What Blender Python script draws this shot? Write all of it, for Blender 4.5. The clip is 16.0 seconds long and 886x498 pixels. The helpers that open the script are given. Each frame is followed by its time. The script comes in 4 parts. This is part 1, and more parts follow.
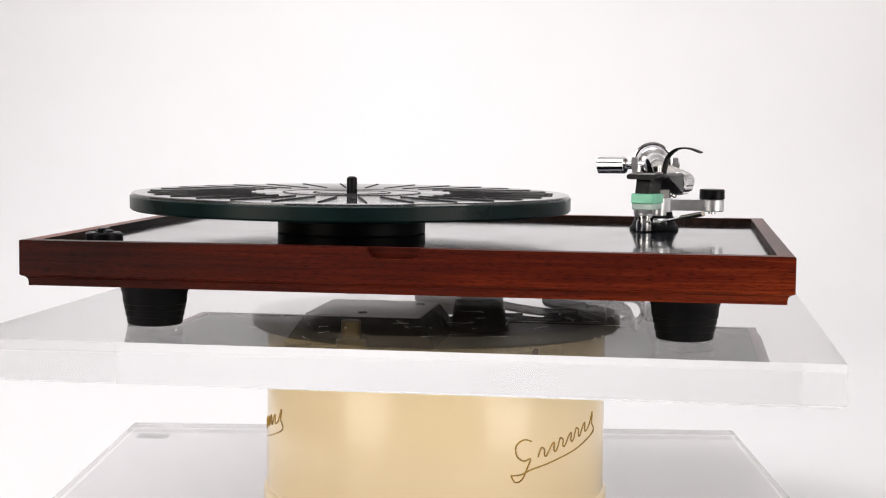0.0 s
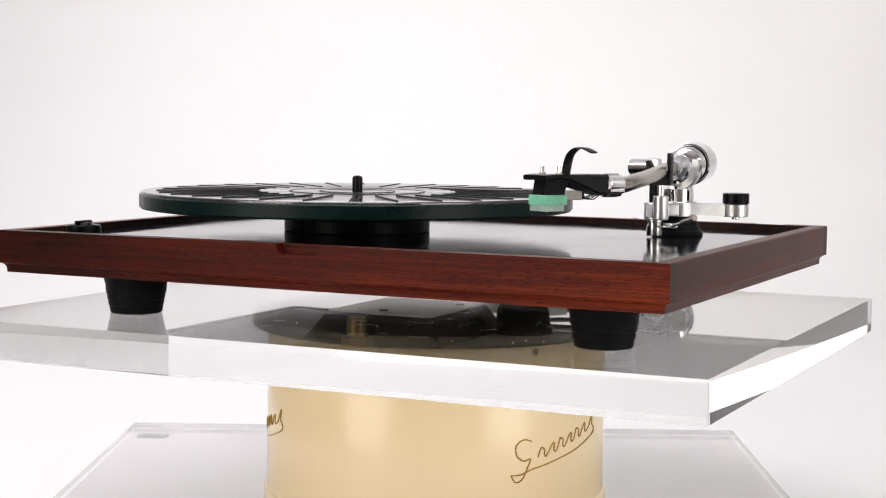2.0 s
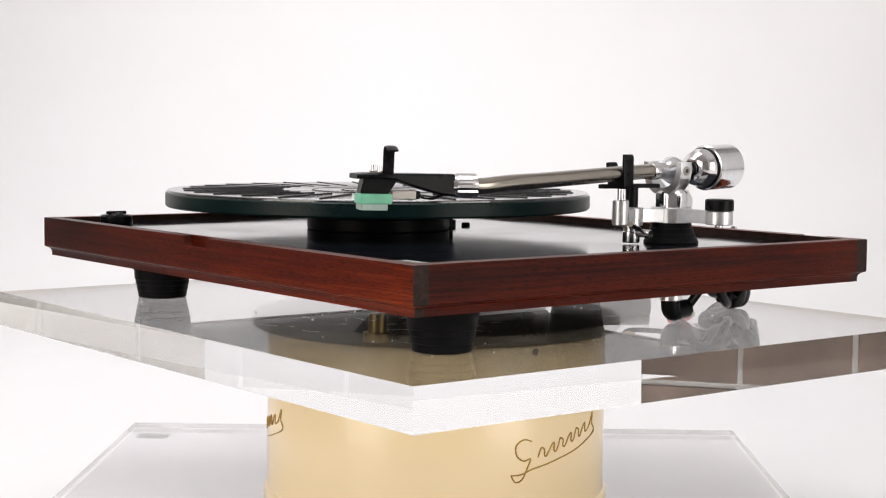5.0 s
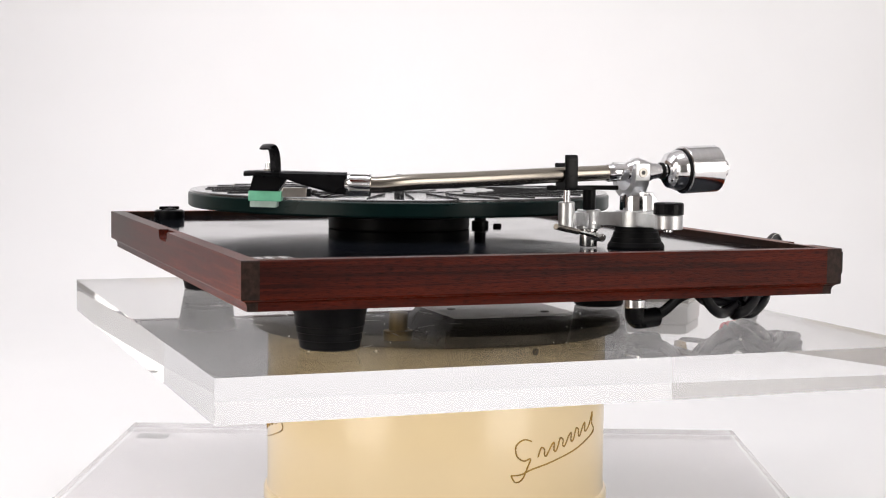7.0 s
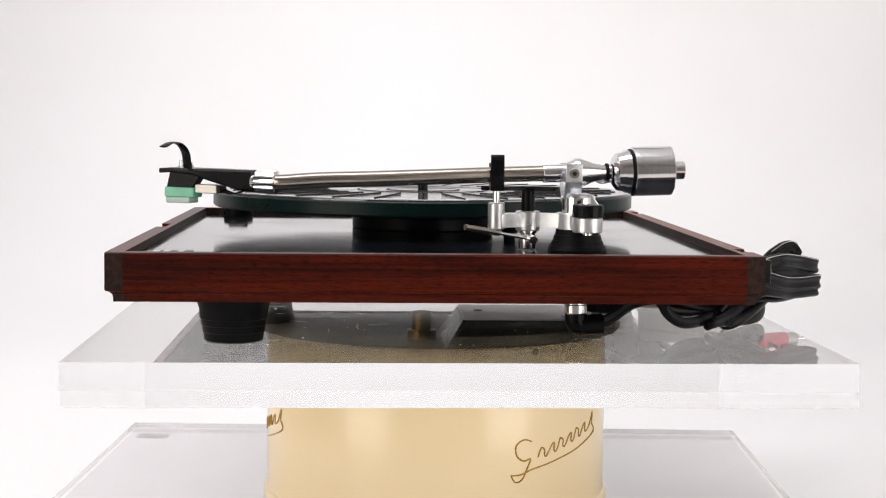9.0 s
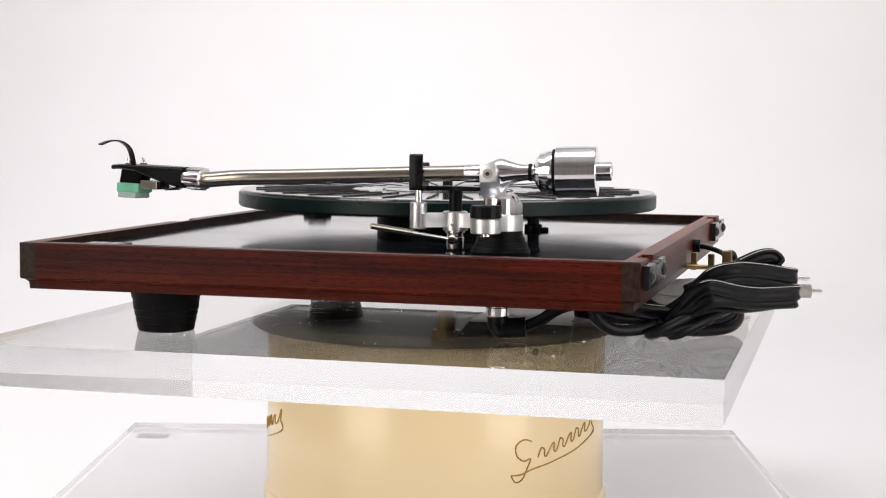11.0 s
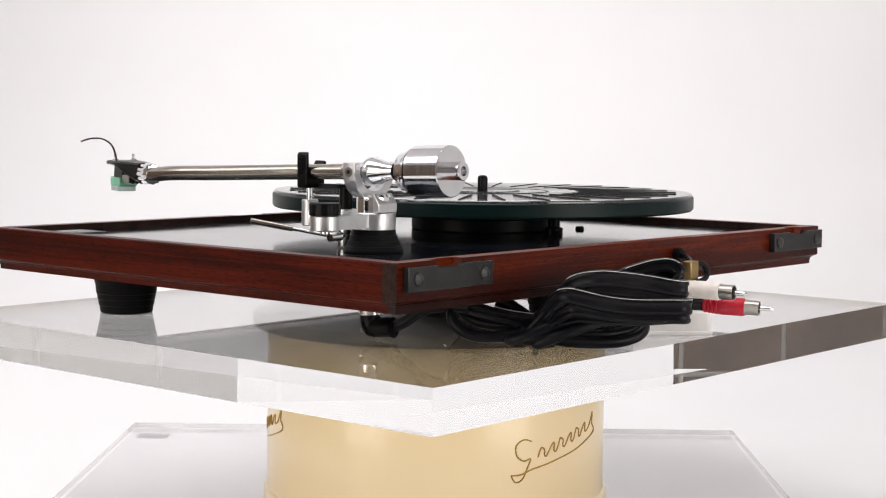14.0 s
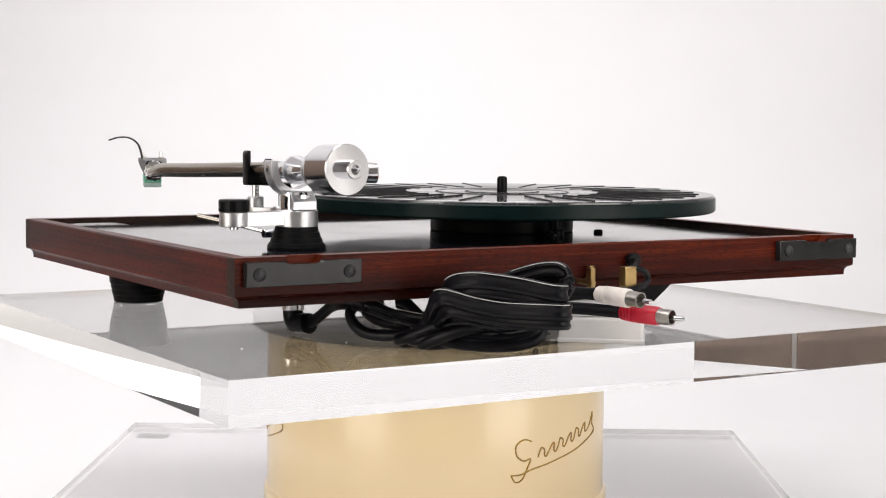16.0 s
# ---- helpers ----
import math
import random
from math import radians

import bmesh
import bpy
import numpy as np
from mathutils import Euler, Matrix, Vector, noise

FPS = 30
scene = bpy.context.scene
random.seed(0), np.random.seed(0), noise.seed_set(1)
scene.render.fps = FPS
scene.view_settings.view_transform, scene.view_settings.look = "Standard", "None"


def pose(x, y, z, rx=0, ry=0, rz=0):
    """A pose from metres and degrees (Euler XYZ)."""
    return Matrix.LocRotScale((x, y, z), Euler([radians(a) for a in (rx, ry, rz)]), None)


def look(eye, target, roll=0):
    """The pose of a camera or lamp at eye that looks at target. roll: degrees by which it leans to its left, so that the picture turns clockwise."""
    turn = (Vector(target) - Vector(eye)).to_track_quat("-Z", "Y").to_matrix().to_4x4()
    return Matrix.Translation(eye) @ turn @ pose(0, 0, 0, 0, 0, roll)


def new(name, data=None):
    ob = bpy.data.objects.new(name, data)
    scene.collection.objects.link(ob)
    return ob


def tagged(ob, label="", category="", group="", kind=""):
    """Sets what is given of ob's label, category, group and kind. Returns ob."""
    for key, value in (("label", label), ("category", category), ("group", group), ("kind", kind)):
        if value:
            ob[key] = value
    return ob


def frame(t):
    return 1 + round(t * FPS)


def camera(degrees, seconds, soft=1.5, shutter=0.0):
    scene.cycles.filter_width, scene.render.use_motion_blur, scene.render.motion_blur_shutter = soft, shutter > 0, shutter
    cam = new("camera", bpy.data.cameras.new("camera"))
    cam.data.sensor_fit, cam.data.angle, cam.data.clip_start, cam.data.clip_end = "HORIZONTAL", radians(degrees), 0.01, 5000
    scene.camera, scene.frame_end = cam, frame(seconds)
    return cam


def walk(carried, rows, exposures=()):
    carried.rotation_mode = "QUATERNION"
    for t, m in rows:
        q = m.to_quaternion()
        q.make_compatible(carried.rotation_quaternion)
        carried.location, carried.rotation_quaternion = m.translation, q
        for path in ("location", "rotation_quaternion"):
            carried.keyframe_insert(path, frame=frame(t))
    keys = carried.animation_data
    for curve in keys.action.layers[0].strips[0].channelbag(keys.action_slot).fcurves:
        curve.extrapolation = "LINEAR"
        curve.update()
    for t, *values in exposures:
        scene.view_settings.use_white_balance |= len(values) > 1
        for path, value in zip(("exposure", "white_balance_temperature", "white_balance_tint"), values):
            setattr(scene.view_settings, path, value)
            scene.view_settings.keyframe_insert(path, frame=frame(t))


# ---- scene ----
# camera: stands still before the turning display
EYE = Vector((0.0, -1.09, 1.1279))
_p, _y = radians(4.603), radians(0.203)
AIM = EYE + Vector((math.sin(_y) * math.cos(_p), math.cos(_y) * math.cos(_p), -math.sin(_p)))
cam = camera(30.9, 16.0, soft=1.1)
walk(cam, [(0.0, look(EYE, AIM, 0.596)), (16.0, look(EYE, AIM, 0.596))], exposures=[(0.0, 0.0), (16.0, 0.0)])


def turn_at(t):
    """Degrees by which the display has turned after t seconds."""
    return -8.591 - 8.8416 * t + 0.006819 * t * t + {14.5: 0.15, 15.5: 0.1, 16.0: -0.3}.get(t, 0.0)


# ---- world and light ----
world = bpy.data.worlds.new("studio_air")
scene.world = world
world.use_nodes = True
world.node_tree.nodes["Background"].inputs[0].default_value = (0.9, 0.93, 1.0, 1)
world.node_tree.nodes["Background"].inputs[1].default_value = 0.35


def softbox(name, eye, target, w, h, watts, color=(1, 1, 1)):
    la = bpy.data.lights.new(name, "AREA")
    la.shape, la.size, la.size_y, la.energy, la.color = "RECTANGLE", w, h, watts, color
    ob = new(name, la)
    ob.matrix_world = look(eye, target)
    return ob


softbox("softbox_left", (-1.75, -1.75, 1.55), (0, 0, 0.95), 1.3, 1.5, 20.8, (1, 0.93, 0.84))
softbox("softbox_right", (1.8, -1.65, 1.55), (0, 0, 0.95), 1.3, 1.5, 20.8, (1, 0.95, 0.89))
softbox("softbox_top", (-1.45, 0.05, 3.12), (-1.45, 1.75, 1.5), 3.85, 1.6, 89, (0.975, 0.968, 1.0))


# ---- materials ----
def material(name, color, rough=0.5, metal=0.0, vary=0.0, scale=40.0, stretch=(1, 1, 1), bump=0.0, bump_scale=300.0,
             rough_vary=0.0, second=None, coat=0.0, spec=0.5):
    m = bpy.data.materials.new(name)
    m.use_nodes = True
    nt = m.node_tree
    b = nt.nodes["Principled BSDF"]
    b.inputs["Base Color"].default_value = (*color, 1)
    b.inputs["Roughness"].default_value = rough
    b.inputs["Metallic"].default_value = metal
    b.inputs["Coat Weight"].default_value = coat
    b.inputs["Coat Roughness"].default_value = 0.12
    b.inputs["Specular IOR Level"].default_value = spec
    tc = nt.nodes.new("ShaderNodeTexCoord")
    mp = nt.nodes.new("ShaderNodeMapping")
    mp.inputs["Scale"].default_value = stretch
    nt.links.new(tc.outputs["Object"], mp.inputs[0])
    if vary or second:
        n = nt.nodes.new("ShaderNodeTexNoise")
        n.inputs["Scale"].default_value, n.inputs["Detail"].default_value = scale, 6
        nt.links.new(mp.outputs[0], n.inputs["Vector"])
        ramp = nt.nodes.new("ShaderNodeValToRGB")
        ramp.color_ramp.elements[0].position, ramp.color_ramp.elements[1].position = 0.32, 0.68
        ca = [c * (1 - vary) for c in color]
        cb = second or [min(1, c * (1 + vary)) for c in color]
        ramp.color_ramp.elements[0].color, ramp.color_ramp.elements[1].color = (*ca, 1), (*cb, 1)
        nt.links.new(n.outputs["Fac"], ramp.inputs[0])
        nt.links.new(ramp.outputs[0], b.inputs["Base Color"])
    if rough_vary:
        n2 = nt.nodes.new("ShaderNodeTexNoise")
        n2.inputs["Scale"].default_value, n2.inputs["Detail"].default_value = scale * 0.5, 8
        nt.links.new(mp.outputs[0], n2.inputs["Vector"])
        mr = nt.nodes.new("ShaderNodeMapRange")
        mr.inputs["From Min"].default_value, mr.inputs["From Max"].default_value = 0.3, 0.7
        mr.inputs["To Min"].default_value, mr.inputs["To Max"].default_value = max(0.0, rough - rough_vary), rough + rough_vary
        nt.links.new(n2.outputs["Fac"], mr.inputs["Value"])
        nt.links.new(mr.outputs[0], b.inputs["Roughness"])
    if bump:
        n3 = nt.nodes.new("ShaderNodeTexNoise")
        n3.inputs["Scale"].default_value, n3.inputs["Detail"].default_value = bump_scale, 4
        nt.links.new(mp.outputs[0], n3.inputs["Vector"])
        bp = nt.nodes.new("ShaderNodeBump")
        bp.inputs["Strength"].default_value, bp.inputs["Distance"].default_value = bump, 0.001
        nt.links.new(n3.outputs["Fac"], bp.inputs["Height"])
        nt.links.new(bp.outputs[0], b.inputs["Normal"])
    return m


def wood(name, stretch, dark=(0.026, 0.0030, 0.0014), mid=(0.108, 0.0108, 0.0025), light=(0.310, 0.045, 0.0075)):
    """Oiled red-brown hardwood: broad figure, fine fibre lines and open pores along the grain."""
    m = bpy.data.materials.new(name)
    m.use_nodes = True
    nt = m.node_tree
    b = nt.nodes["Principled BSDF"]
    tc = nt.nodes.new("ShaderNodeTexCoord")

    def noise_node(k, scale, detail, distort=0.0):
        mp = nt.nodes.new("ShaderNodeMapping")
        mp.inputs["Scale"].default_value = [1 if s == 1 else s * k for s in stretch]
        nt.links.new(tc.outputs["Object"], mp.inputs[0])
        n = nt.nodes.new("ShaderNodeTexNoise")
        n.inputs["Scale"].default_value, n.inputs["Detail"].default_value, n.inputs["Distortion"].default_value = scale, detail, distort
        nt.links.new(mp.outputs[0], n.inputs["Vector"])
        return n
    broad, fibre, pores = noise_node(0.55, 24, 5, 0.5), noise_node(0.45, 620, 6, 0.1), noise_node(2.0, 1500, 3)
    mix = nt.nodes.new("ShaderNodeMix")
    mix.inputs[0].default_value = 0.30
    nt.links.new(broad.outputs["Fac"], mix.inputs[2])
    nt.links.new(fibre.outputs["Fac"], mix.inputs[3])
    ramp = nt.nodes.new("ShaderNodeValToRGB")
    e = ramp.color_ramp.elements
    e[0].position, e[0].color = 0.34, (*dark, 1)
    e[1].position, e[1].color = 0.68, (*light, 1)
    k = e.new(0.52)
    k.color = (*mid, 1)
    nt.links.new(mix.outputs[0], ramp.inputs[0])
    pr = nt.nodes.new("ShaderNodeValToRGB")
    pr.color_ramp.elements[0].position, pr.color_ramp.elements[0].color = 0.34, (0.30, 0.24, 0.22, 1)
    pr.color_ramp.elements[1].position, pr.color_ramp.elements[1].color = 0.48, (1, 1, 1, 1)
    nt.links.new(pores.outputs["Fac"], pr.inputs[0])
    mul = nt.nodes.new("ShaderNodeMix")
    mul.data_type, mul.blend_type = "RGBA", "MULTIPLY"
    mul.inputs[0].default_value = 0.8
    nt.links.new(ramp.outputs[0], mul.inputs[6])
    nt.links.new(pr.outputs[0], mul.inputs[7])
    stain = noise_node(3.0, 13, 3, 0.6)
    sr = nt.nodes.new("ShaderNodeValToRGB")
    sr.color_ramp.elements[0].position, sr.color_ramp.elements[0].color = 0.36, (0.34, 0.30, 0.30, 1)
    sr.color_ramp.elements[1].position, sr.color_ramp.elements[1].color = 0.56, (1, 1, 1, 1)
    nt.links.new(stain.outputs["Fac"], sr.inputs[0])
    dull = nt.nodes.new("ShaderNodeMix")
    dull.data_type, dull.blend_type = "RGBA", "MULTIPLY"
    dull.inputs[0].default_value = 1.0
    nt.links.new(mul.outputs[2], dull.inputs[6])
    nt.links.new(sr.outputs[0], dull.inputs[7])
    nt.links.new(dull.outputs[2], b.inputs["Base Color"])
    bp = nt.nodes.new("ShaderNodeBump")
    bp.inputs["Strength"].default_value, bp.inputs["Distance"].default_value = 0.6, 0.0004
    nt.links.new(pores.outputs["Fac"], bp.inputs["Height"])
    nt.links.new(bp.outputs[0], b.inputs["Normal"])
    b.inputs["Roughness"].default_value = 0.34
    b.inputs["Specular IOR Level"].default_value = 0.11
    return m


def acrylic(name, tint, rough, wear=0.0):
    m = bpy.data.materials.new(name)
    m.use_nodes = True
    nt = m.node_tree
    b = nt.nodes["Principled BSDF"]
    b.inputs["Base Color"].default_value = (*tint, 1)
    b.inputs["Transmission Weight"].default_value = 1.0
    b.inputs["IOR"].default_value = 1.49
    b.inputs["Roughness"].default_value = rough
    tc = nt.nodes.new("ShaderNodeTexCoord")
    # hairline scratches and smears that scatter a little
    mp = nt.nodes.new("ShaderNodeMapping")
    mp.inputs["Scale"].default_value = (1, 3, 1)
    mp.inputs["Rotation"].default_value = (0, 0, 0.6)
    nt.links.new(tc.outputs["Object"], mp.inputs[0])
    n = nt.nodes.new("ShaderNodeTexNoise")
    n.inputs["Scale"].default_value, n.inputs["Detail"].default_value = 25, 8
    nt.links.new(mp.outputs[0], n.inputs["Vector"])
    mr = nt.nodes.new("ShaderNodeMapRange")
    mr.inputs["From Min"].default_value, mr.inputs["From Max"].default_value = 0.55, 0.8
    mr.inputs["To Min"].default_value, mr.inputs["To Max"].default_value = rough, rough + wear
    nt.links.new(n.outputs["Fac"], mr.inputs["Value"])
    nt.links.new(mr.outputs[0], b.inputs["Roughness"])
    return m


WOOD_X = wood("red_brown_wood_lengthwise", (0.06, 1, 1))
WOOD_Y = wood("red_brown_wood_crosswise", (1, 0.06, 1))
END_GRAIN = material("dark_end_grain", (0.024, 0.012, 0.009), 0.42, vary=0.45, scale=400, bump=0.2, spec=0.15)
RIM_BLACK = material("black_brown_rim_stain", (0.026, 0.012, 0.008), 0.5, vary=0.4, scale=150, spec=0.15)
ACRYLIC = acrylic("clear_acrylic", (0.985, 0.99, 0.99), 0.0)
DECK = material("gloss_black_deck", (0.010, 0.012, 0.017), 0.08, rough_vary=0.04, scale=30, spec=0.48)
UNDER = material("black_underside_board", (0.012, 0.012, 0.013), 0.55, vary=0.3, scale=60)
RUBBER = material("black_rubber", (0.005, 0.005, 0.006), 0.5, vary=0.25, scale=90, bump=0.15, bump_scale=700, spec=0.12)
BLACK = material("black_plastic", (0.005, 0.005, 0.006), 0.30, vary=0.2, scale=120, rough_vary=0.08, spec=0.13)
BLACK_METAL = material("black_anodised_metal", (0.018, 0.018, 0.02), 0.35, vary=0.25, scale=150, bump=0.05)
GREEN_GLASS = material("dark_green_platter_edge", (0.002, 0.013, 0.0125), 0.32, vary=0.2, scale=60, rough_vary=0.06, spec=0.18)
MAT = material("gloss_dark_platter_top", (0.030, 0.031, 0.033), 0.10, vary=0.2, scale=200, rough_vary=0.03, spec=1.0)
RIB = material("matt_black_rib", (0.006, 0.006, 0.007), 0.7, vary=0.2, scale=90)
HUB = material("black_moulded_hub", (0.006, 0.006, 0.007), 0.42, rough_vary=0.08, scale=70, spec=0.12)
CHROME = material("polished_chrome", (0.86, 0.86, 0.87), 0.10, 1.0, rough_vary=0.05, scale=80)
ALU = material("satin_aluminium", (0.74, 0.75, 0.77), 0.36, 1.0, vary=0.06, scale=200, rough_vary=0.08, bump=0.04, bump_scale=900)
STEEL = material("brushed_steel_tube", (0.37, 0.338, 0.295), 0.22, 1.0, vary=0.08, scale=60, stretch=(1, 0.1, 1), rough_vary=0.08)
TURNED = material("lathe_turned_aluminium", (0.80, 0.80, 0.82), 0.11, 1.0, vary=0.05, scale=60, stretch=(1, 14, 1), rough_vary=0.04)
BRASS = material("worn_brass", (0.36, 0.25, 0.11), 0.36, 1.0, vary=0.2, scale=90, rough_vary=0.1)
GREEN = material("green_translucent_plastic", (0.20, 0.60, 0.40), 0.25, vary=0.15, scale=100)
# smooth acrylic with a darker grey tint, for the turning slab's top face only
TINTED_TOP = acrylic("tinted_acrylic_top", (0.56, 0.55, 0.54), 0.0)
CLEAR = material("milky_stylus_guard", (0.62, 0.78, 0.72), 0.22, vary=0.15, scale=150)
CLEAR.node_tree.nodes["Principled BSDF"].inputs["Transmission Weight"].default_value = 0.45
GREY_METAL = material("grey_metal_block", (0.42, 0.40, 0.37), 0.3, 0.9, vary=0.15, scale=150)
HINGE = material("dull_grey_hinge_plate", (0.016, 0.016, 0.016), 0.17, 0.0, vary=0.5, scale=45, rough_vary=0.12, spec=0.32)
WHITE_PLASTIC = material("white_plastic", (0.92, 0.915, 0.905), 0.35, vary=0.04, scale=60)
CABLE = material("black_vinyl_cable", (0.004, 0.004, 0.006), 0.34, vary=0.25, scale=120, rough_vary=0.06, spec=0.2)
STRIPE = material("white_cable_stripe", (0.62, 0.62, 0.60), 0.5, vary=0.2, scale=200)
RED = material("red_vinyl_sleeve", (0.55, 0.012, 0.035), 0.4, vary=0.12, scale=200)
IVORY = material("ivory_vinyl_sleeve", (0.90, 0.83, 0.77), 0.4, vary=0.08, scale=200)
CREAM = material("cream_gloss_enamel", (0.935, 0.745, 0.445), 0.28, vary=0.02, scale=12, coat=0.5)
GILT = material("gold_brown_print", (0.40, 0.235, 0.040), 0.35, 0.3, vary=0.4, scale=60)
DISC = material("dark_bronze_turning_plate", (0.14, 0.12, 0.09), 0.45, 0.2, vary=0.35, scale=35, rough_vary=0.15)
PAPER = material("white_backdrop_paper", (0.89, 0.885, 0.895), 0.85, vary=0.012, scale=3, bump=0.02, bump_scale=60)
EAST_WALL = material("fresh_white_wall_paint", (0.88, 0.875, 0.87), 0.75, vary=0.02, scale=2, bump=0.05, bump_scale=120)
WALL = material("grey_wall_paint", (0.42, 0.425, 0.44), 0.8, vary=0.03, scale=2, bump=0.05, bump_scale=120)
PALE_WALL = material("white_wall_paint", (0.82, 0.815, 0.82), 0.75, vary=0.03, scale=2, bump=0.05, bump_scale=120)
TILE = material("brown_grey_tile", (0.22, 0.155, 0.115), 0.6, vary=0.3, scale=5, rough_vary=0.1, bump=0.05, bump_scale=60)
GROUT = material("pale_grout", (0.62, 0.60, 0.57), 0.85, vary=0.1, scale=30)
BOARD = material("lilac_grey_board", (0.60, 0.56, 0.57), 0.6, vary=0.06, scale=20)
LABEL_BLACK = material("black_foil_label", (0.015, 0.015, 0.016), 0.35, vary=0.1, scale=100)
PRINT = material("silver_print", (0.62, 0.63, 0.65), 0.35, 0.4, vary=0.1, scale=100)
DUST = material("pale_dust_fleck", (0.75, 0.74, 0.70), 0.8, vary=0.2, scale=500)


# ---- mesh helpers ----
def part(name, bm, mat, parent=None, label="", smooth=32.0):
    me = bpy.data.meshes.new(name)
    bmesh.ops.recalc_face_normals(bm, faces=bm.faces)
    bm.to_mesh(me)
    bm.free()
    for m in (mat if isinstance(mat, (list, tuple)) else [mat]):
        me.materials.append(m)
    if smooth:
        me.shade_smooth()
        me.set_sharp_from_angle(angle=radians(smooth))
        if "flat" in me.attributes:
            for f, k in zip(me.polygons, [d.value for d in me.attributes["flat"].data]):
                f.use_smooth = k == 0
    ob = new(name, me)
    ob.parent = parent
    if label:
        ob["label"] = label
    return ob


def thing(name, label, category, z=0.0, **tags):
    ob = new(name)
    ob.location = (0, 0, z)
    ob.empty_display_size = 0.05
    return tagged(ob, label, category, **tags)


def lathe(profile, m=None, seg=48, bm=None):
    """Turn (radius, height) pairs about z; m places the result."""
    bm = bm or bmesh.new()
    m = m or Matrix()
    rings = []
    for r, z in profile:
        if r < 1e-6:
            rings.append([bm.verts.new(m @ Vector((0, 0, z)))])
        else:
            rings.append([bm.verts.new(m @ Vector((r * math.cos(a), r * math.sin(a), z)))
                          for a in (2 * math.pi * i / seg for i in range(seg))])
    for a, b in zip(rings, rings[1:]):
        for i in range(seg):
            j = (i + 1) % seg
            if len(a) == 1 and len(b) == 1:
                continue
            if len(a) == 1:
                bm.faces.new((a[0], b[i], b[j]))
            elif len(b) == 1:
                bm.faces.new((a[i], b[0], a[j]))
            else:
                bm.faces.new((a[i], b[i], b[j], a[j]))
    return bm


def rod(p, q, r, m_r=None, seg=24, bevel=0.0, bm=None):
    """A capped rod from p to q."""
    p, q = Vector(p), Vector(q)
    d = q - p
    n = d.length
    m = Matrix.Translation(p) @ d.to_track_quat("Z", "Y").to_matrix().to_4x4()
    r2 = r if m_r is None else m_r
    b = bevel or min(r, r2, n) * 0.12
    return lathe([(0, 0), (r - b, 0), (r, b), (r2, n - b), (r2 - b, n), (0, n)], m, seg, bm)


def box(c, size, m=None, bevel=0.0005, bm=None):
    bm = bm or bmesh.new()
    flat = bm.faces.layers.int.get("flat") or bm.faces.layers.int.new("flat")
    res = bmesh.ops.create_cube(bm, size=1.0)
    vs = res["verts"]
    for f in {f for v in vs for f in v.link_faces}:
        f[flat] = 1
    for v in vs:
        v.co = Vector((c[0] + v.co.x * size[0], c[1] + v.co.y * size[1], c[2] + v.co.z * size[2]))
    if bevel:
        es = list({e for v in vs for e in v.link_edges})
        r = bmesh.ops.bevel(bm, geom=es, offset=bevel, segments=2, affect="EDGES", profile=0.5)
        for f in r["faces"]:
            f[flat] = 0
        vs = list({v for f in r["faces"] for v in f.verts} | {v for v in vs if v.is_valid})
    if m:
        bmesh.ops.transform(bm, matrix=m, verts=vs)
    return bm


def prism(outline, z0, z1, m=None, bevel=0.0, bm=None):
    """An outline of (x, y) pairs drawn up from z0 to z1."""
    bm = bm or bmesh.new()
    flat = bm.faces.layers.int.get("flat") or bm.faces.layers.int.new("flat")
    m = m or Matrix()
    lo = [bm.verts.new(m @ Vector((x, y, z0))) for x, y in outline]
    hi = [bm.verts.new(m @ Vector((x, y, z1))) for x, y in outline]
    fs = [bm.faces.new(lo[::-1]), bm.faces.new(hi)]
    for i in range(len(lo)):
        j = (i + 1) % len(lo)
        fs.append(bm.faces.new((lo[i], lo[j], hi[j], hi[i])))
    for f in fs if len(outline) <= 8 else fs[:2]:
        f[flat] = 1
    if bevel:
        es = list({e for f in fs for e in f.edges})
        r = bmesh.ops.bevel(bm, geom=es, offset=bevel, segments=2, affect="EDGES", profile=0.5)
        for f in r["faces"]:
            f[flat] = 0
    return bm


def smooth_path(points, n):
    """A rounded path through the points."""
    P = [Vector(p) for p in points]
    out = []
    for i in range(len(P) - 1):
        a, b, c, d = P[max(i - 1, 0)], P[i], P[i + 1], P[min(i + 2, len(P) - 1)]
        for k in range(n):
            t = k / n
            out.append(0.5 * ((2 * b) + (c - a) * t + (2 * a - 5 * b + 4 * c - d) * t * t + (3 * b - a - 3 * c + d) * t ** 3))
    out.append(P[-1])
    return out


def sweep(path, section, bm=None, up=(0, 0, 1), closed=False, fixed=None):
    """Draw a closed section of (side, up) pairs along a path."""
    bm = bm or bmesh.new()
    rings = []
    n = len(path)
    for i, p in enumerate(path):
        if closed:
            d = (path[(i + 1) % n] - path[i - 1]).normalized()
        else:
            d = (path[min(i + 1, n - 1)] - path[max(i - 1, 0)]).normalized()
        side = d.cross(Vector(up))
        side = side.normalized() if side.length > 1e-4 else Vector((1, 0, 0))
        side = Vector(fixed) if fixed else side
        u = side.cross(d).normalized()
        rings.append([bm.verts.new(p + side * s + u * h) for s, h in section])
    k = len(section)
    pairs = list(zip(rings, rings[1:])) + ([(rings[-1], rings[0])] if closed else [])
    for a, b in pairs:
        for i in range(k):
            j = (i + 1) % k
            bm.faces.new((a[i], a[j], b[j], b[i]))
    if not closed:
        bm.faces.new(rings[0][::-1])
        bm.faces.new(rings[-1])
    return bm


def ring_section(rx, rz, k=12):
    return [(rx * math.cos(2 * math.pi * i / k), rz * math.sin(2 * math.pi * i / k)) for i in range(k)]


